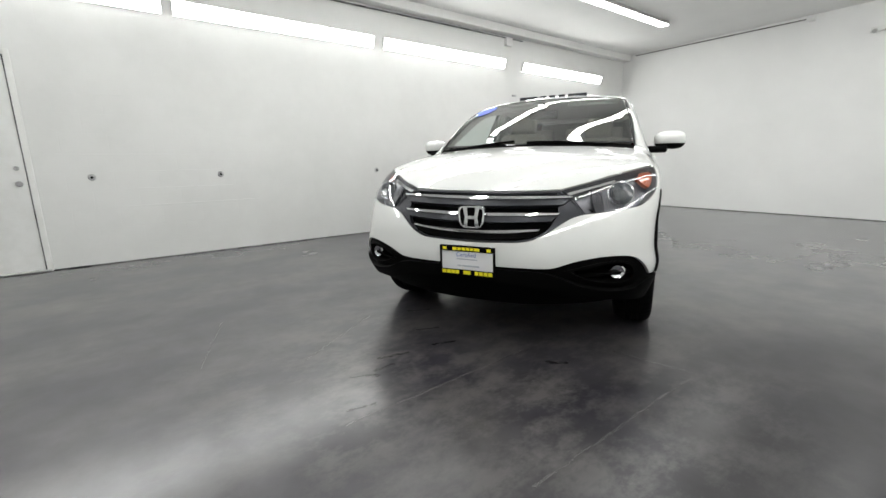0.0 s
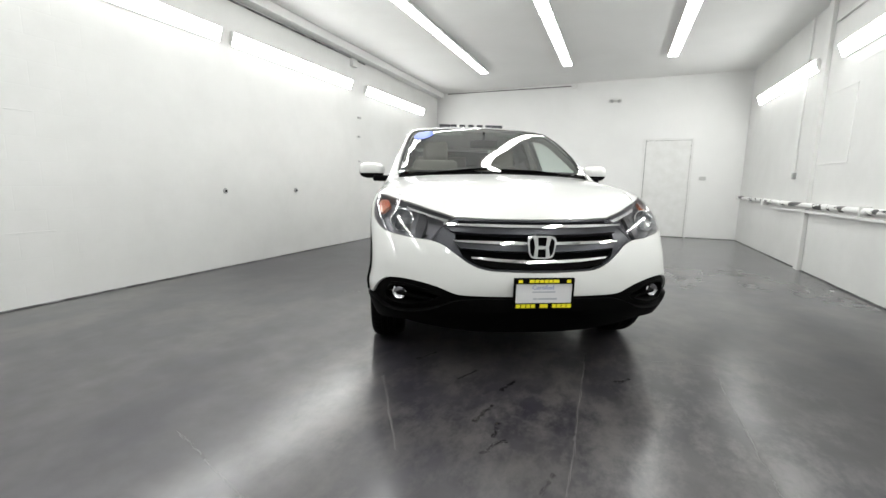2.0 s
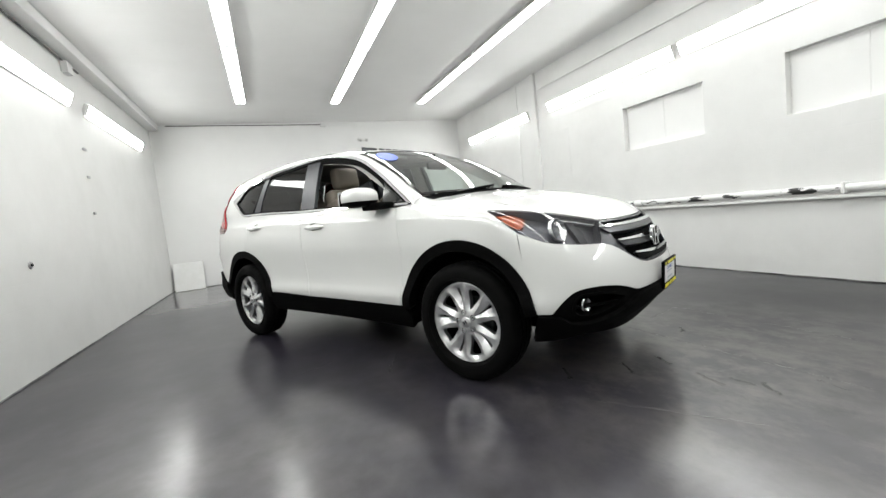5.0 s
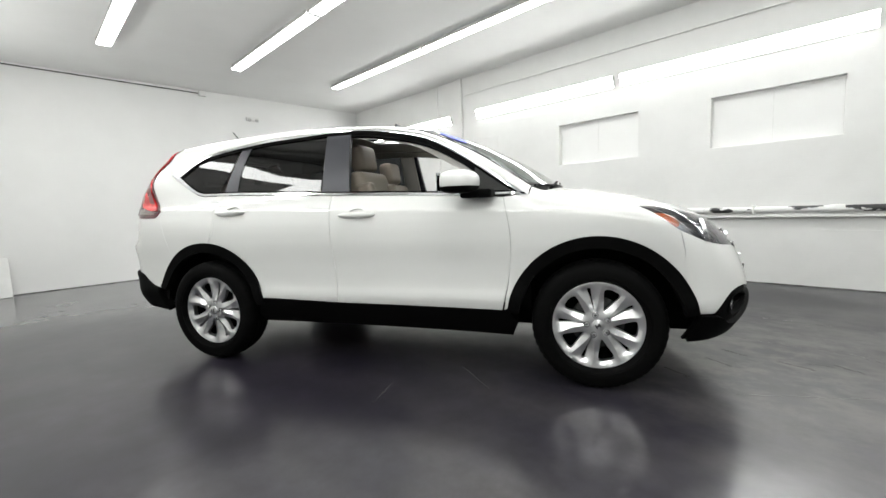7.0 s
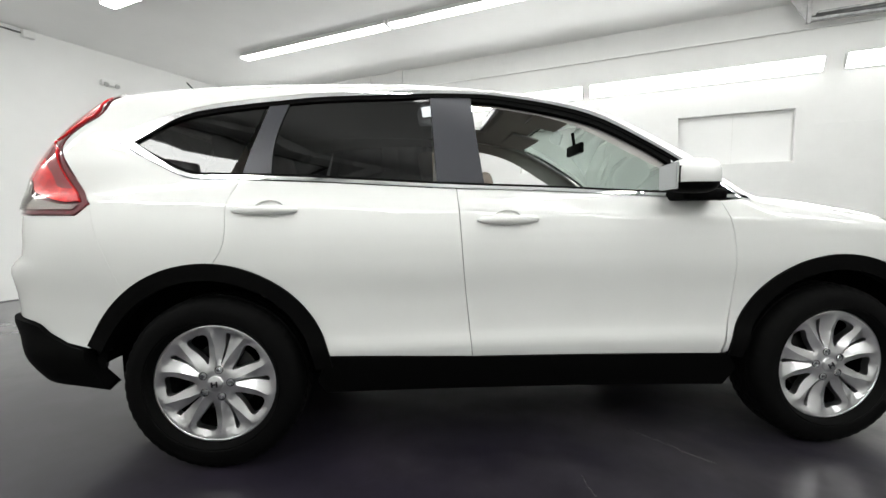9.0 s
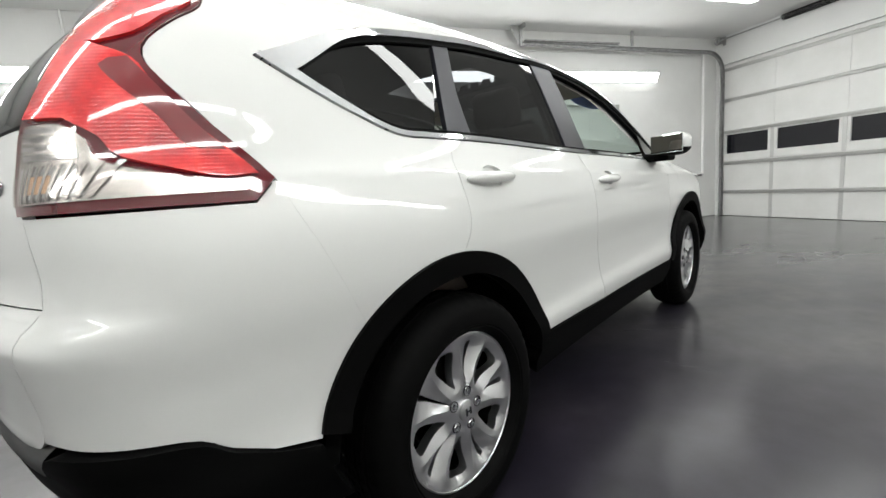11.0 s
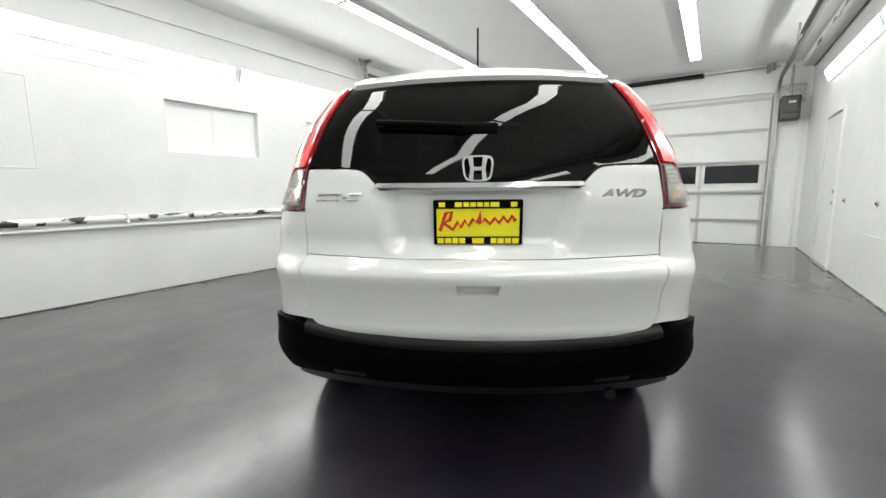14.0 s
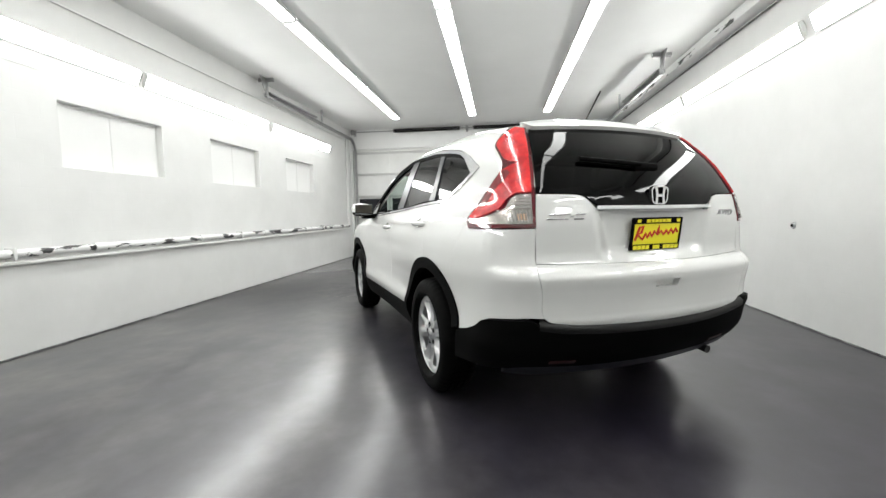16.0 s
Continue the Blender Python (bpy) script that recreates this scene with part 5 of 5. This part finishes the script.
    flank("turn_bulb", "rear", [R(0.690, 1.080, 1), R(0.690, 1.108, 1), R(0.722, 1.108, 1), R(0.724, 1.080, 1)], BULB, tl, lift=0.0115, rim=0.003, inset=0, step=0.02)
    # door handles: a shallow dish and a bowed grip
    for dy, dz, par in ((0.117, 1.008, door), (1.09, 1.055, back)):
        c = S(dy, dz)[0]
        flank("handle_dish", "side", dish(dy - 0.015 * (dy > 1), dz, 1.02), PAINT, par, lift=-0.013, rim=-0.013, inset=0, step=0.012)
        bm = bmesh.new()
        g = bmesh.ops.create_uvsphere(bm, u_segments=24, v_segments=12, radius=1)["verts"]
        for v in g:
            sx, sy, sz = v.co
            v.co = (0.018 * sx + 0.012 * (1 - sy * sy), 0.13 * math.copysign(abs(sy) ** 0.75, sy), 0.019 * sz)
        bmesh.ops.transform(bm, verts=g, matrix=Matrix.Translation((c[0] + 0.004, dy, dz)))
        if fl:
            bmesh.ops.scale(bm, vec=(-1, 1, 1), verts=bm.verts)
            bmesh.ops.reverse_faces(bm, faces=bm.faces)
        part("door_handle", bm, PAINT, par, "white pull handle", smooth=True)
    # door mirror
    bm = bmesh.new()
    g = bmesh.ops.create_uvsphere(bm, u_segments=28, v_segments=16, radius=1)["verts"]
    for v in g:
        sx, sy, sz = v.co
        px, py, pz = (math.copysign(abs(c) ** 0.72, c) for c in (sx, sy, sz))
        back_cut = min(py, 0.8)
        v.co = (0.105 * px * (1 - 0.10 * py), (0.085 if py < 0 else 0.125) * back_cut + 0.02 * px, 0.066 * pz * (1 + 0.08 * px))
    bmesh.ops.transform(bm, verts=g, matrix=Matrix.Translation((0.975, -0.60, 1.172)))
    if fl:
        bmesh.ops.scale(bm, vec=(-1, 1, 1), verts=bm.verts)
        bmesh.ops.reverse_faces(bm, faces=bm.faces)
    me = bpy.data.meshes.new("mirror")
    bmesh.ops.bisect_plane(bm, geom=bm.verts[:] + bm.edges[:] + bm.faces[:], plane_co=(0, 0, 1.146), plane_no=(0, 0, 1))
    bm.to_mesh(me)
    bm.free()
    mirror = part("mirror", me, PAINT, door, "white door mirror with black base", smooth=50)
    me.materials.append(BLACK)
    for f in me.polygons:
        f.material_index = int(f.center.z < 1.146 or f.normal.y > 0.6)
    bm = boxed((0.886, -0.502, 1.120), (1.064, -0.494, 1.222), 0.003, 1)
    for v in bm.verts:
        v.co.y += 0.02 * (v.co.x - 0.975) / 0.105
    bm2 = bmesh.new()
    cuboid(bm2, (0.79, -0.76, 1.080), (0.96, -0.58, 1.128), 0.018, 3)
    for b in (bm, bm2):
        if fl:
            bmesh.ops.scale(b, vec=(-1, 1, 1), verts=b.verts)
            bmesh.ops.reverse_faces(b, faces=b.faces)
    part("mirror_glass", bm, MIRROR, mirror)
    part("mirror_arm", bm2, BLACK, mirror, smooth=50)

# tail
panel("tailgate", "rear", [R(0, 0.872), R(0.3, 0.873), R(0.655, 0.880, 1), R(0.656, 1.0), R(0.640, 1.199, 1), R(0.46, 1.195), R(0.415, 1.183), R(0.385, 1.155), R(0.352, 1.118, 1), R(0, 1.114)], PAINT, car, sym=True, inset=0.0006, step=0.018, label="white tailgate with a recess for the plate")
panel("tailgate_lower", "rear", [R(0, 0.8705), R(0.3, 0.8715), R(0.655, 0.8785, 1), R(0.652, 0.76), R(0.646, 0.67), R(0.632, 0.632), R(0.59, 0.608), R(0.45, 0.592), R(0, 0.580)], PAINT, car, sym=True, inset=0.0006, step=0.018, hole=[R(0, 0.750), R(0.070, 0.750, 1), R(0.078, 0.786, 1), R(0, 0.788)])
panel("tailgate_grip", "rear", [R(0, 0.747), R(0.073, 0.747, 1), R(0.081, 0.789, 1), R(0, 0.791)], PAINT, car, sym=True, lift=-0.032, rim=-0.031, inset=0, step=0.02, label="shallow white grip recess")
panel("rear_window", "rear", [R(0, 1.138), R(0.345, 1.138, 1), R(0.380, 1.160), R(0.412, 1.189), R(0.46, 1.200), R(0.639, 1.205, 1), R(0.597, 1.37), R(0.525, 1.545, 1), R(0.3, 1.552), R(0, 1.556)], REARGLASS, car, sym=True, rim=0.01, step=0.04, label="black privacy rear window")
panel("tailgate_chrome", "rear", [R(0, 1.122), R(0.366, 1.124, 1), R(0.360, 1.140, 1), R(0, 1.138)], CHROME, car, sym=True, lift=0.013, rim=0.02, inset=0, label="chrome tailgate strip")
emblem(0.054, 0.046, 2.222, 1.190, -1, car)
licence_plate(2.217, 1.003, -1, 8, True)
panel("rear_bumper", "rear", [R(0, 0.548), R(0.5, 0.560), R(0.640, 0.590), R(0.70, 0.626), S(2.03, 0.614), S(1.955, 0.569), S(1.88, 0.533), S(1.795, 0.510, 1), S(1.765, 0.42), S(1.72, 0.35, 1), S(1.92, 0.375), R(0.72, 0.39), R(0.4, 0.375), R(0, 0.37)], BLACK, car, sym=True, lift=0.020, rim=0.06, inset=0, label="black rear bumper")
# the step on top of the rear bumper
bm = bmesh.new()
rows = []
for k in range(41):
    sx = -0.66 + 1.32 * k / 40
    sz = 0.580 + 0.044 * (abs(sx) / 0.66) ** 3
    row = []
    for dz, out in ((0.006, -0.012), (-0.004, 0.004), (-0.012, 0.015), (-0.020, 0.0195), (-0.034, 0.0215)):
        q = R(sx, sz + dz)[0]
        row.append(bm.verts.new(q + normals(np.array([q]))[0] * out))
    rows.append(row)
for a, b in zip(rows, rows[1:]):
    for i in range(4):
        bm.faces.new((a[i], a[i + 1], b[i + 1], b[i]))
bmesh.ops.recalc_face_normals(bm, faces=bm.faces)
part("bumper_step", bm, STEP, car, "grained black bumper step", smooth=True)
panel("bumper_skid", "rear", [R(0, 0.372), R(0.4, 0.377), R(0.72, 0.392), R(0.76, 0.36, 1), R(0.6, 0.335), R(0, 0.32)], SATIN, car, sym=True, lift=0.02, rim=0.03, inset=0)
for s in (1, -1):
    panel("bumper_reflector", "rear", [R(0.44, 0.402, 1), R(0.57, 0.408, 1), R(0.57, 0.425, 1), R(0.44, 0.418, 1)], REFLEX, car, lift=0.024, rim=0.006, inset=0, step=0.03, flip=s < 0)
me = text_mesh("AWD", 0.040, 0.003, 0.35, 1.0, 0.0016)
for v in me.vertices:
    v.co.x *= 1.6
t = part("badge_word", me, BADGE, car)
t.matrix_local = pose(-0.505, 2.194, 1.098, 90, 0, 180 + 11)
for x0, x1, mid in ((0.600, 0.552, True), (0.548, 0.502, True), (0.497, 0.480, False), (0.474, 0.428, True)):
    bm = bmesh.new()
    for za, zb in ((1.080, 1.086), (1.102, 1.108)) if mid else ((1.091, 1.097),):
        cuboid(bm, (x1, 0, za), (x0, 0.008, zb), 0.0015, 1)
    for v in bm.verts:
        v.co.x -= 0.5 * (v.co.z - 1.094)
        v.co.y += R(round(v.co.x, 3), 1.094)[0][1] - 0.002
    part("badge_bar", bm, BADGE, car, "chrome badge stroke")
wiper = part("rear_wiper", boxed((-0.075, 2.095, 1.318), (0.085, 2.158, 1.358), 0.014, 3), BLACK, car, "black rear wiper", smooth=40)
arm = [R(0.05 + 0.055 * k, 1.342 + 0.004 * k)[0] for k in range(7)]
part("wiper_arm", tube([tuple(q + (0, 0.021, 0.004)) for q in arm], 0.012, 10), BLACK, wiper, smooth=40)
part("wiper_blade", tube([tuple(q + (0, 0.008, -0.012)) for q in arm], 0.007, 8), BLACK, wiper, smooth=40)
for s, x0 in ((1, 0.02), (1, -0.62)):
    bm = tube([T(x0 + 0.54 * k / 6, -1.105 + 0.018 * k / 6 + 0.1 * (x0 + 0.54 * k / 6) ** 2)[0] + np.array((0, 0, 0.004)) for k in range(7)], 0.008, 8)
    part("wiper", bm, BLACK, car, "black windscreen wiper", smooth=True)
part("antenna", tube([(0, 1.62, 1.61), (0, 1.66, 1.635), (0, 1.81, 1.80)], 0.004, 8), BLACK, car)
bm = tube([(-0.52, 2.0, 0.325), (-0.52, 2.06, 0.322), (-0.52, 2.12, 0.315)], 0.022, 14)
part("exhaust", bm, DISC, car, "steel exhaust tip", smooth=40)
# slotted wind deflector that rises from the sunroof
bm = bmesh.new()
for i in range(7):
    a = -0.30 + 0.088 * i
    w = 0.03 if 0 < i < 6 else 0.055
    cuboid(bm, (a - w, 0.03, 1.620), (a + w, 0.042, 1.653), 0.003)
cuboid(bm, (-0.36, 0.03, 1.600), (0.36, 0.05, 1.625), 0.004)
part("wind_deflector", bm, GRILLE, car, "black slotted wind deflector")
# oval sticker on the screen
c = [T(-0.53 + 0.085 * math.cos(a) + 0.02 * math.sin(a), -0.44 + 0.10 * math.sin(a)) for a in np.linspace(0, 2 * math.pi, 13)[:-1]]
panel("sticker", "top", c, STICKER, car, lift=0.001, rim=0, inset=0, step=0.03, label="blue oval sticker on the windscreen")

# floor pan, wheel housings and a dark core that close the body below
for lo, hi in (((-0.83, -0.86, 0.30), (0.83, 0.86, 0.42)), ((-0.55, -1.95, 0.26), (0.55, 1.90, 0.46)), ((-0.62, -1.95, 0.47), (0.62, -0.97, 0.78)), ((-0.62, 0.9, 0.48), (0.62, 2.08, 0.86)), ((-0.80, -0.95, 0.43), (0.80, -0.87, 0.98))):
    part("floor_pan", boxed(lo, hi), DARK, car)
for s in (1, -1):
    for cy in (FRONT_ARCH, REAR_ARCH):
        bm = lathe([(0.426, -0.004), (0.465, 0.0), (0.465, 0.35), (0.0, 0.35)], 40, "X")
        bmesh.ops.delete(bm, geom=[f for f in bm.faces if f.calc_center_median().z < 0.06], context="FACES")
        bmesh.ops.transform(bm, verts=bm.verts, matrix=Matrix.Translation((s * 0.865, cy, 0.357)) @ Matrix.Diagonal((-s, 1, 1, 1)))
        part("wheel_housing", bm, DARK, car, smooth=40)

# ---- wheels: built once, then copied to the four hubs ----
def wheel():
    hub = lathe([(0.232, 0.070), (0.237, 0.079), (0.245, 0.077), (0.246, 0.066), (0.226, 0.056)], 72)
    w = part("wheel", hub, ALLOY, car, "five-twin-spoke alloy wheel with black tyre", smooth=40)
    prof = [(0.230, 0.05), (0.240, 0.075), (0.248, 0.095), (0.262, 0.108), (0.266, 0.106), (0.270, 0.110), (0.30, 0.1125), (0.322, 0.107), (0.338, 0.097), (0.350, 0.08), (0.355, 0.062), (0.357, 0.046), (0.349, 0.044), (0.349, 0.036), (0.358, 0.034), (0.3585, 0.006), (0.350, 0.004)]
    prof = prof + [(r, -h) for r, h in prof[::-1]]
    n = 150
    bm = lathe(prof, n)
    for v in bm.verts:
        r = math.hypot(v.co.y, v.co.z)
        k = round(math.atan2(v.co.z, v.co.y) / (2 * math.pi) * n) % 3
        if 0.336 < r and 0.04 < abs(v.co.x) < 0.099 and k == 0:
            v.co.y *= (r - 0.0035) / r
            v.co.z *= (r - 0.0035) / r
        elif 0.352 < r and abs(v.co.x) < 0.04 and k == 1:
            v.co.y *= (r - 0.003) / r
            v.co.z *= (r - 0.003) / r
    part("tyre", bm, TYRE, w, "black all-season tyre", smooth=35)
    # each spoke folds along a ridge that drifts outwards with the radius
    ridge_at = lambda r: 10 + 9 * (r - 0.07) / 0.16
    # spoked face: a disc with five wide openings and five slits
    ring = lambda r, k=120: np.array([(r * math.cos(2 * math.pi * i / k), r * math.sin(2 * math.pi * i / k)) for i in range(k)])
    loops = [ring(0.236)]
    def cut(mid, rows):
        left = [(r, mid + a) for r, a in rows]
        right = [(r, mid - a) for r, a in rows[::-1]]
        pts = [(r * math.cos(radians(a)), r * math.sin(radians(a)), 0) for r, a in right + left]
        l = smooth_loop(pts, 0.006)
        return l if area2(l) > 0 else l[::-1]
    for i in range(5):
        loops.append(cut(36 + 72 * i, [(0.084, 1.5), (0.100, 5.5), (0.135, 9.5), (0.172, 12.5), (0.194, 12.5), (0.204, 9), (0.206, 2)]))
        loops.append(cut(72 * i, [(0.078, 0.6), (0.090, 1.5), (0.15, 1.7), (0.190, 2.7), (0.206, 2.5), (0.210, 0.6)]))
    ridge = np.array([(r * math.cos(radians(72 * i + s * a)), r * math.sin(radians(72 * i + s * a))) for i in range(5) for s in (1, -1) for r in np.arange(0.085, 0.229, 0.006) for a in (ridge_at(r),)])
    uv, faces, _ = fill(loops, 0.011, ridge)
    def depth(p):
        r = np.hypot(p[:, 0], p[:, 1])
        a = np.degrees(np.arctan2(p[:, 1], p[:, 0])) % 72
        near = np.abs((a + 36) % 72 - 36)
        top = ridge_at(r)
        bow = 0.074 - 0.012 * np.clip((r - 0.05) / 0.1, 0, 1) + 0.014 * np.clip((r - 0.13) / 0.1, 0, 1) ** 2
        fold = np.where(near < top, near / top, (36 - near) / (36 - top))
        return bow + 0.025 * (fold - 0.7) * np.clip((r - 0.07) / 0.04, 0, 1) * np.clip((0.228 - r) / 0.03, 0, 1)
    verts = [(x, a, b) for x, (a, b) in zip(depth(uv), uv)]
    for l in loops:
        k, m = len(verts), len(l)
        x = depth(l)
        verts += [(x[i], *l[i]) for i in range(m)] + [(x[i] - 0.032, *(l[i] * 0.995)) for i in range(m)]
        faces += [(k + i, k + m + i, k + m + (i + 1) % m, k + (i + 1) % m) for i in range(m)]
    me = bpy.data.meshes.new("spokes")
    me.from_pydata(verts, [], faces)
    bm = bmesh.new()
    bm.from_mesh(me)
    bmesh.ops.recalc_face_normals(bm, faces=bm.faces)
    part("spokes", bm, ALLOY, w, "silver twin spokes", smooth=14)
    for i in range(5):
        a = radians(72 * i)
        bm = bmesh.new()
        rod(bm, (0.050, 0.058 * math.cos(a), 0.058 * math.sin(a)), (0.080, 0.058 * math.cos(a), 0.058 * math.sin(a)), 0.0105, 6, 0.0085)
        part("lug_nut", bm, CHROME, w)
        bm = lathe([(0.011, 0.070), (0.016, 0.0765), (0.017, 0.072)], 20)
        bmesh.ops.translate(bm, verts=bm.verts, vec=(0, 0.058 * math.cos(a), 0.058 * math.sin(a)))
        part("nut_seat", bm, GRILLE, w)
    part("centre_cap", lathe([(0.0, 0.088), (0.02, 0.087), (0.031, 0.082), (0.033, 0.069)], 28), ALLOY, w, smooth=40)
    bm = boxed((0.084, -0.013, -0.012), (0.0895, -0.006, 0.012), 0.001, 1)
    cuboid(bm, (0.084, 0.006, -0.012), (0.0895, 0.013, 0.012), 0.001, 1)
    cuboid(bm, (0.084, -0.008, -0.003), (0.089, 0.008, 0.003))
    part("cap_badge", bm, GRILLE, w)
    part("brake_disc", lathe([(0.06, 0.0), (0.145, 0.0), (0.145, -0.02), (0.06, -0.02)], 40), DISC, w, smooth=40)
    part("drum_back", lathe([(0.0, -0.05), (0.20, -0.05), (0.215, 0.0), (0.225, 0.037)], 40), DARK, w)
    return w


first = wheel()
first.matrix_basis = pose(0.812, -1.314, 0.357)
for x, y, turn, spin in ((-0.812, -1.314, 180, 31), (0.812, 1.312, 0, 33), (-0.812, 1.312, 180, 3)):
    copy_thing(first, pose(x, y, 0.357, 0, 0, turn) @ pose(0, 0, 0, spin))
first.matrix_basis = pose(0.812, -1.314, 0.357, 11)

# ---- cabin ----
def cushion(name, size, at, material, parent, bevel=0.05, rx=0, label=""):
    bm = boxed(tuple(-s / 2 for s in size), tuple(s / 2 for s in size), min(bevel, min(size) * 0.45), 4)
    bmesh.ops.transform(bm, verts=bm.verts, matrix=pose(*at, rx))
    return part(name, bm, material, parent, label, smooth=60)


for x, fy, fz in ((0.37, -0.04, -0.03), (-0.37, -0.15, 0.03)):
    seat = cushion("front_seat", (0.50, 0.52, 0.16), (x, fy, 0.66 + fz), LEATHER, car, 0.06, 6, "beige leather front seat")
    cushion("backrest", (0.47, 0.15, 0.62), (x, 0.36 + fy, 0.98 + fz), LEATHER, seat, 0.07, -16)
    for s in (1, -1):
        cushion("bolster", (0.09, 0.2, 0.5), (x + s * 0.2, 0.32 + fy, 0.94 + fz), LEATHER, seat, 0.045, -16)
    cushion("headrest", (0.26, 0.115, 0.19), (x, 0.455 + fy, 1.385 + fz), LEATHER, seat, 0.055, -8)
    part("headrest_post", rods(((x - 0.06, 0.44 + fy, 1.24 + fz), (x - 0.06, 0.455 + fy, 1.36 + fz), 0.007), ((x + 0.06, 0.44 + fy, 1.24 + fz), (x + 0.06, 0.455 + fy, 1.36 + fz), 0.007)), CHROME, seat)
bench = cushion("rear_seat", (1.28, 0.5, 0.16), (0, 0.98, 0.70), LEATHER, car, 0.06, 5, "beige leather rear bench")
cushion("backrest", (1.28, 0.15, 0.58), (0, 1.30, 1.0), LEATHER, bench, 0.06, -18)
for x in (-0.42, 0, 0.42):
    cushion("headrest", (0.24, 0.09, 0.15), (x, 1.40, 1.345), LEATHER, bench, 0.04, -10)
dash = cushion("dashboard", (1.44, 0.46, 0.30), (0, -0.80, 0.90), SATIN, car, 0.10, 8, "dark dashboard")
cushion("dash_face", (1.40, 0.06, 0.24), (0, -0.57, 0.80), TRIM, dash, 0.03)
cushion("instrument_hood", (0.40, 0.20, 0.10), (0.37, -0.64, 1.035), SATIN, dash, 0.04)
bm = lathe([(0.170, 0.0), (0.178, 0.015), (0.190, 0.015), (0.198, 0.0), (0.190, -0.015), (0.178, -0.015), (0.170, 0.0)], 36, "Y")
cuboid(bm, (-0.17, -0.012, -0.02), (0.17, 0.012, 0.02), 0.008)
cuboid(bm, (-0.055, -0.03, -0.055), (0.055, 0.03, 0.05), 0.02)
cuboid(bm, (-0.02, -0.012, -0.17), (0.02, 0.012, 0), 0.008)
bmesh.ops.transform(bm, verts=bm.verts, matrix=pose(0.37, -0.44, 0.975, -24))
part("steering_wheel", bm, BLACK, car, "black steering wheel", smooth=40)
cushion("console", (0.24, 0.8, 0.22), (0, -0.15, 0.62), TRIM, car, 0.04)
bm = boxed((-0.12, -0.50, 1.385), (0.12, -0.475, 1.45), 0.012)
rod(bm, (0, -0.485, 1.44), (0, -0.47, 1.52), 0.01)
part("rear_view_mirror", bm, BLACK, car, "black interior mirror", smooth=40)
for x in (0.37, -0.37):
    cushion("sun_visor", (0.42, 0.18, 0.02), (x, -0.22, 1.525), TRIM, car, 0.009, 14)

car.rotation_euler = (0, 0, radians(28))
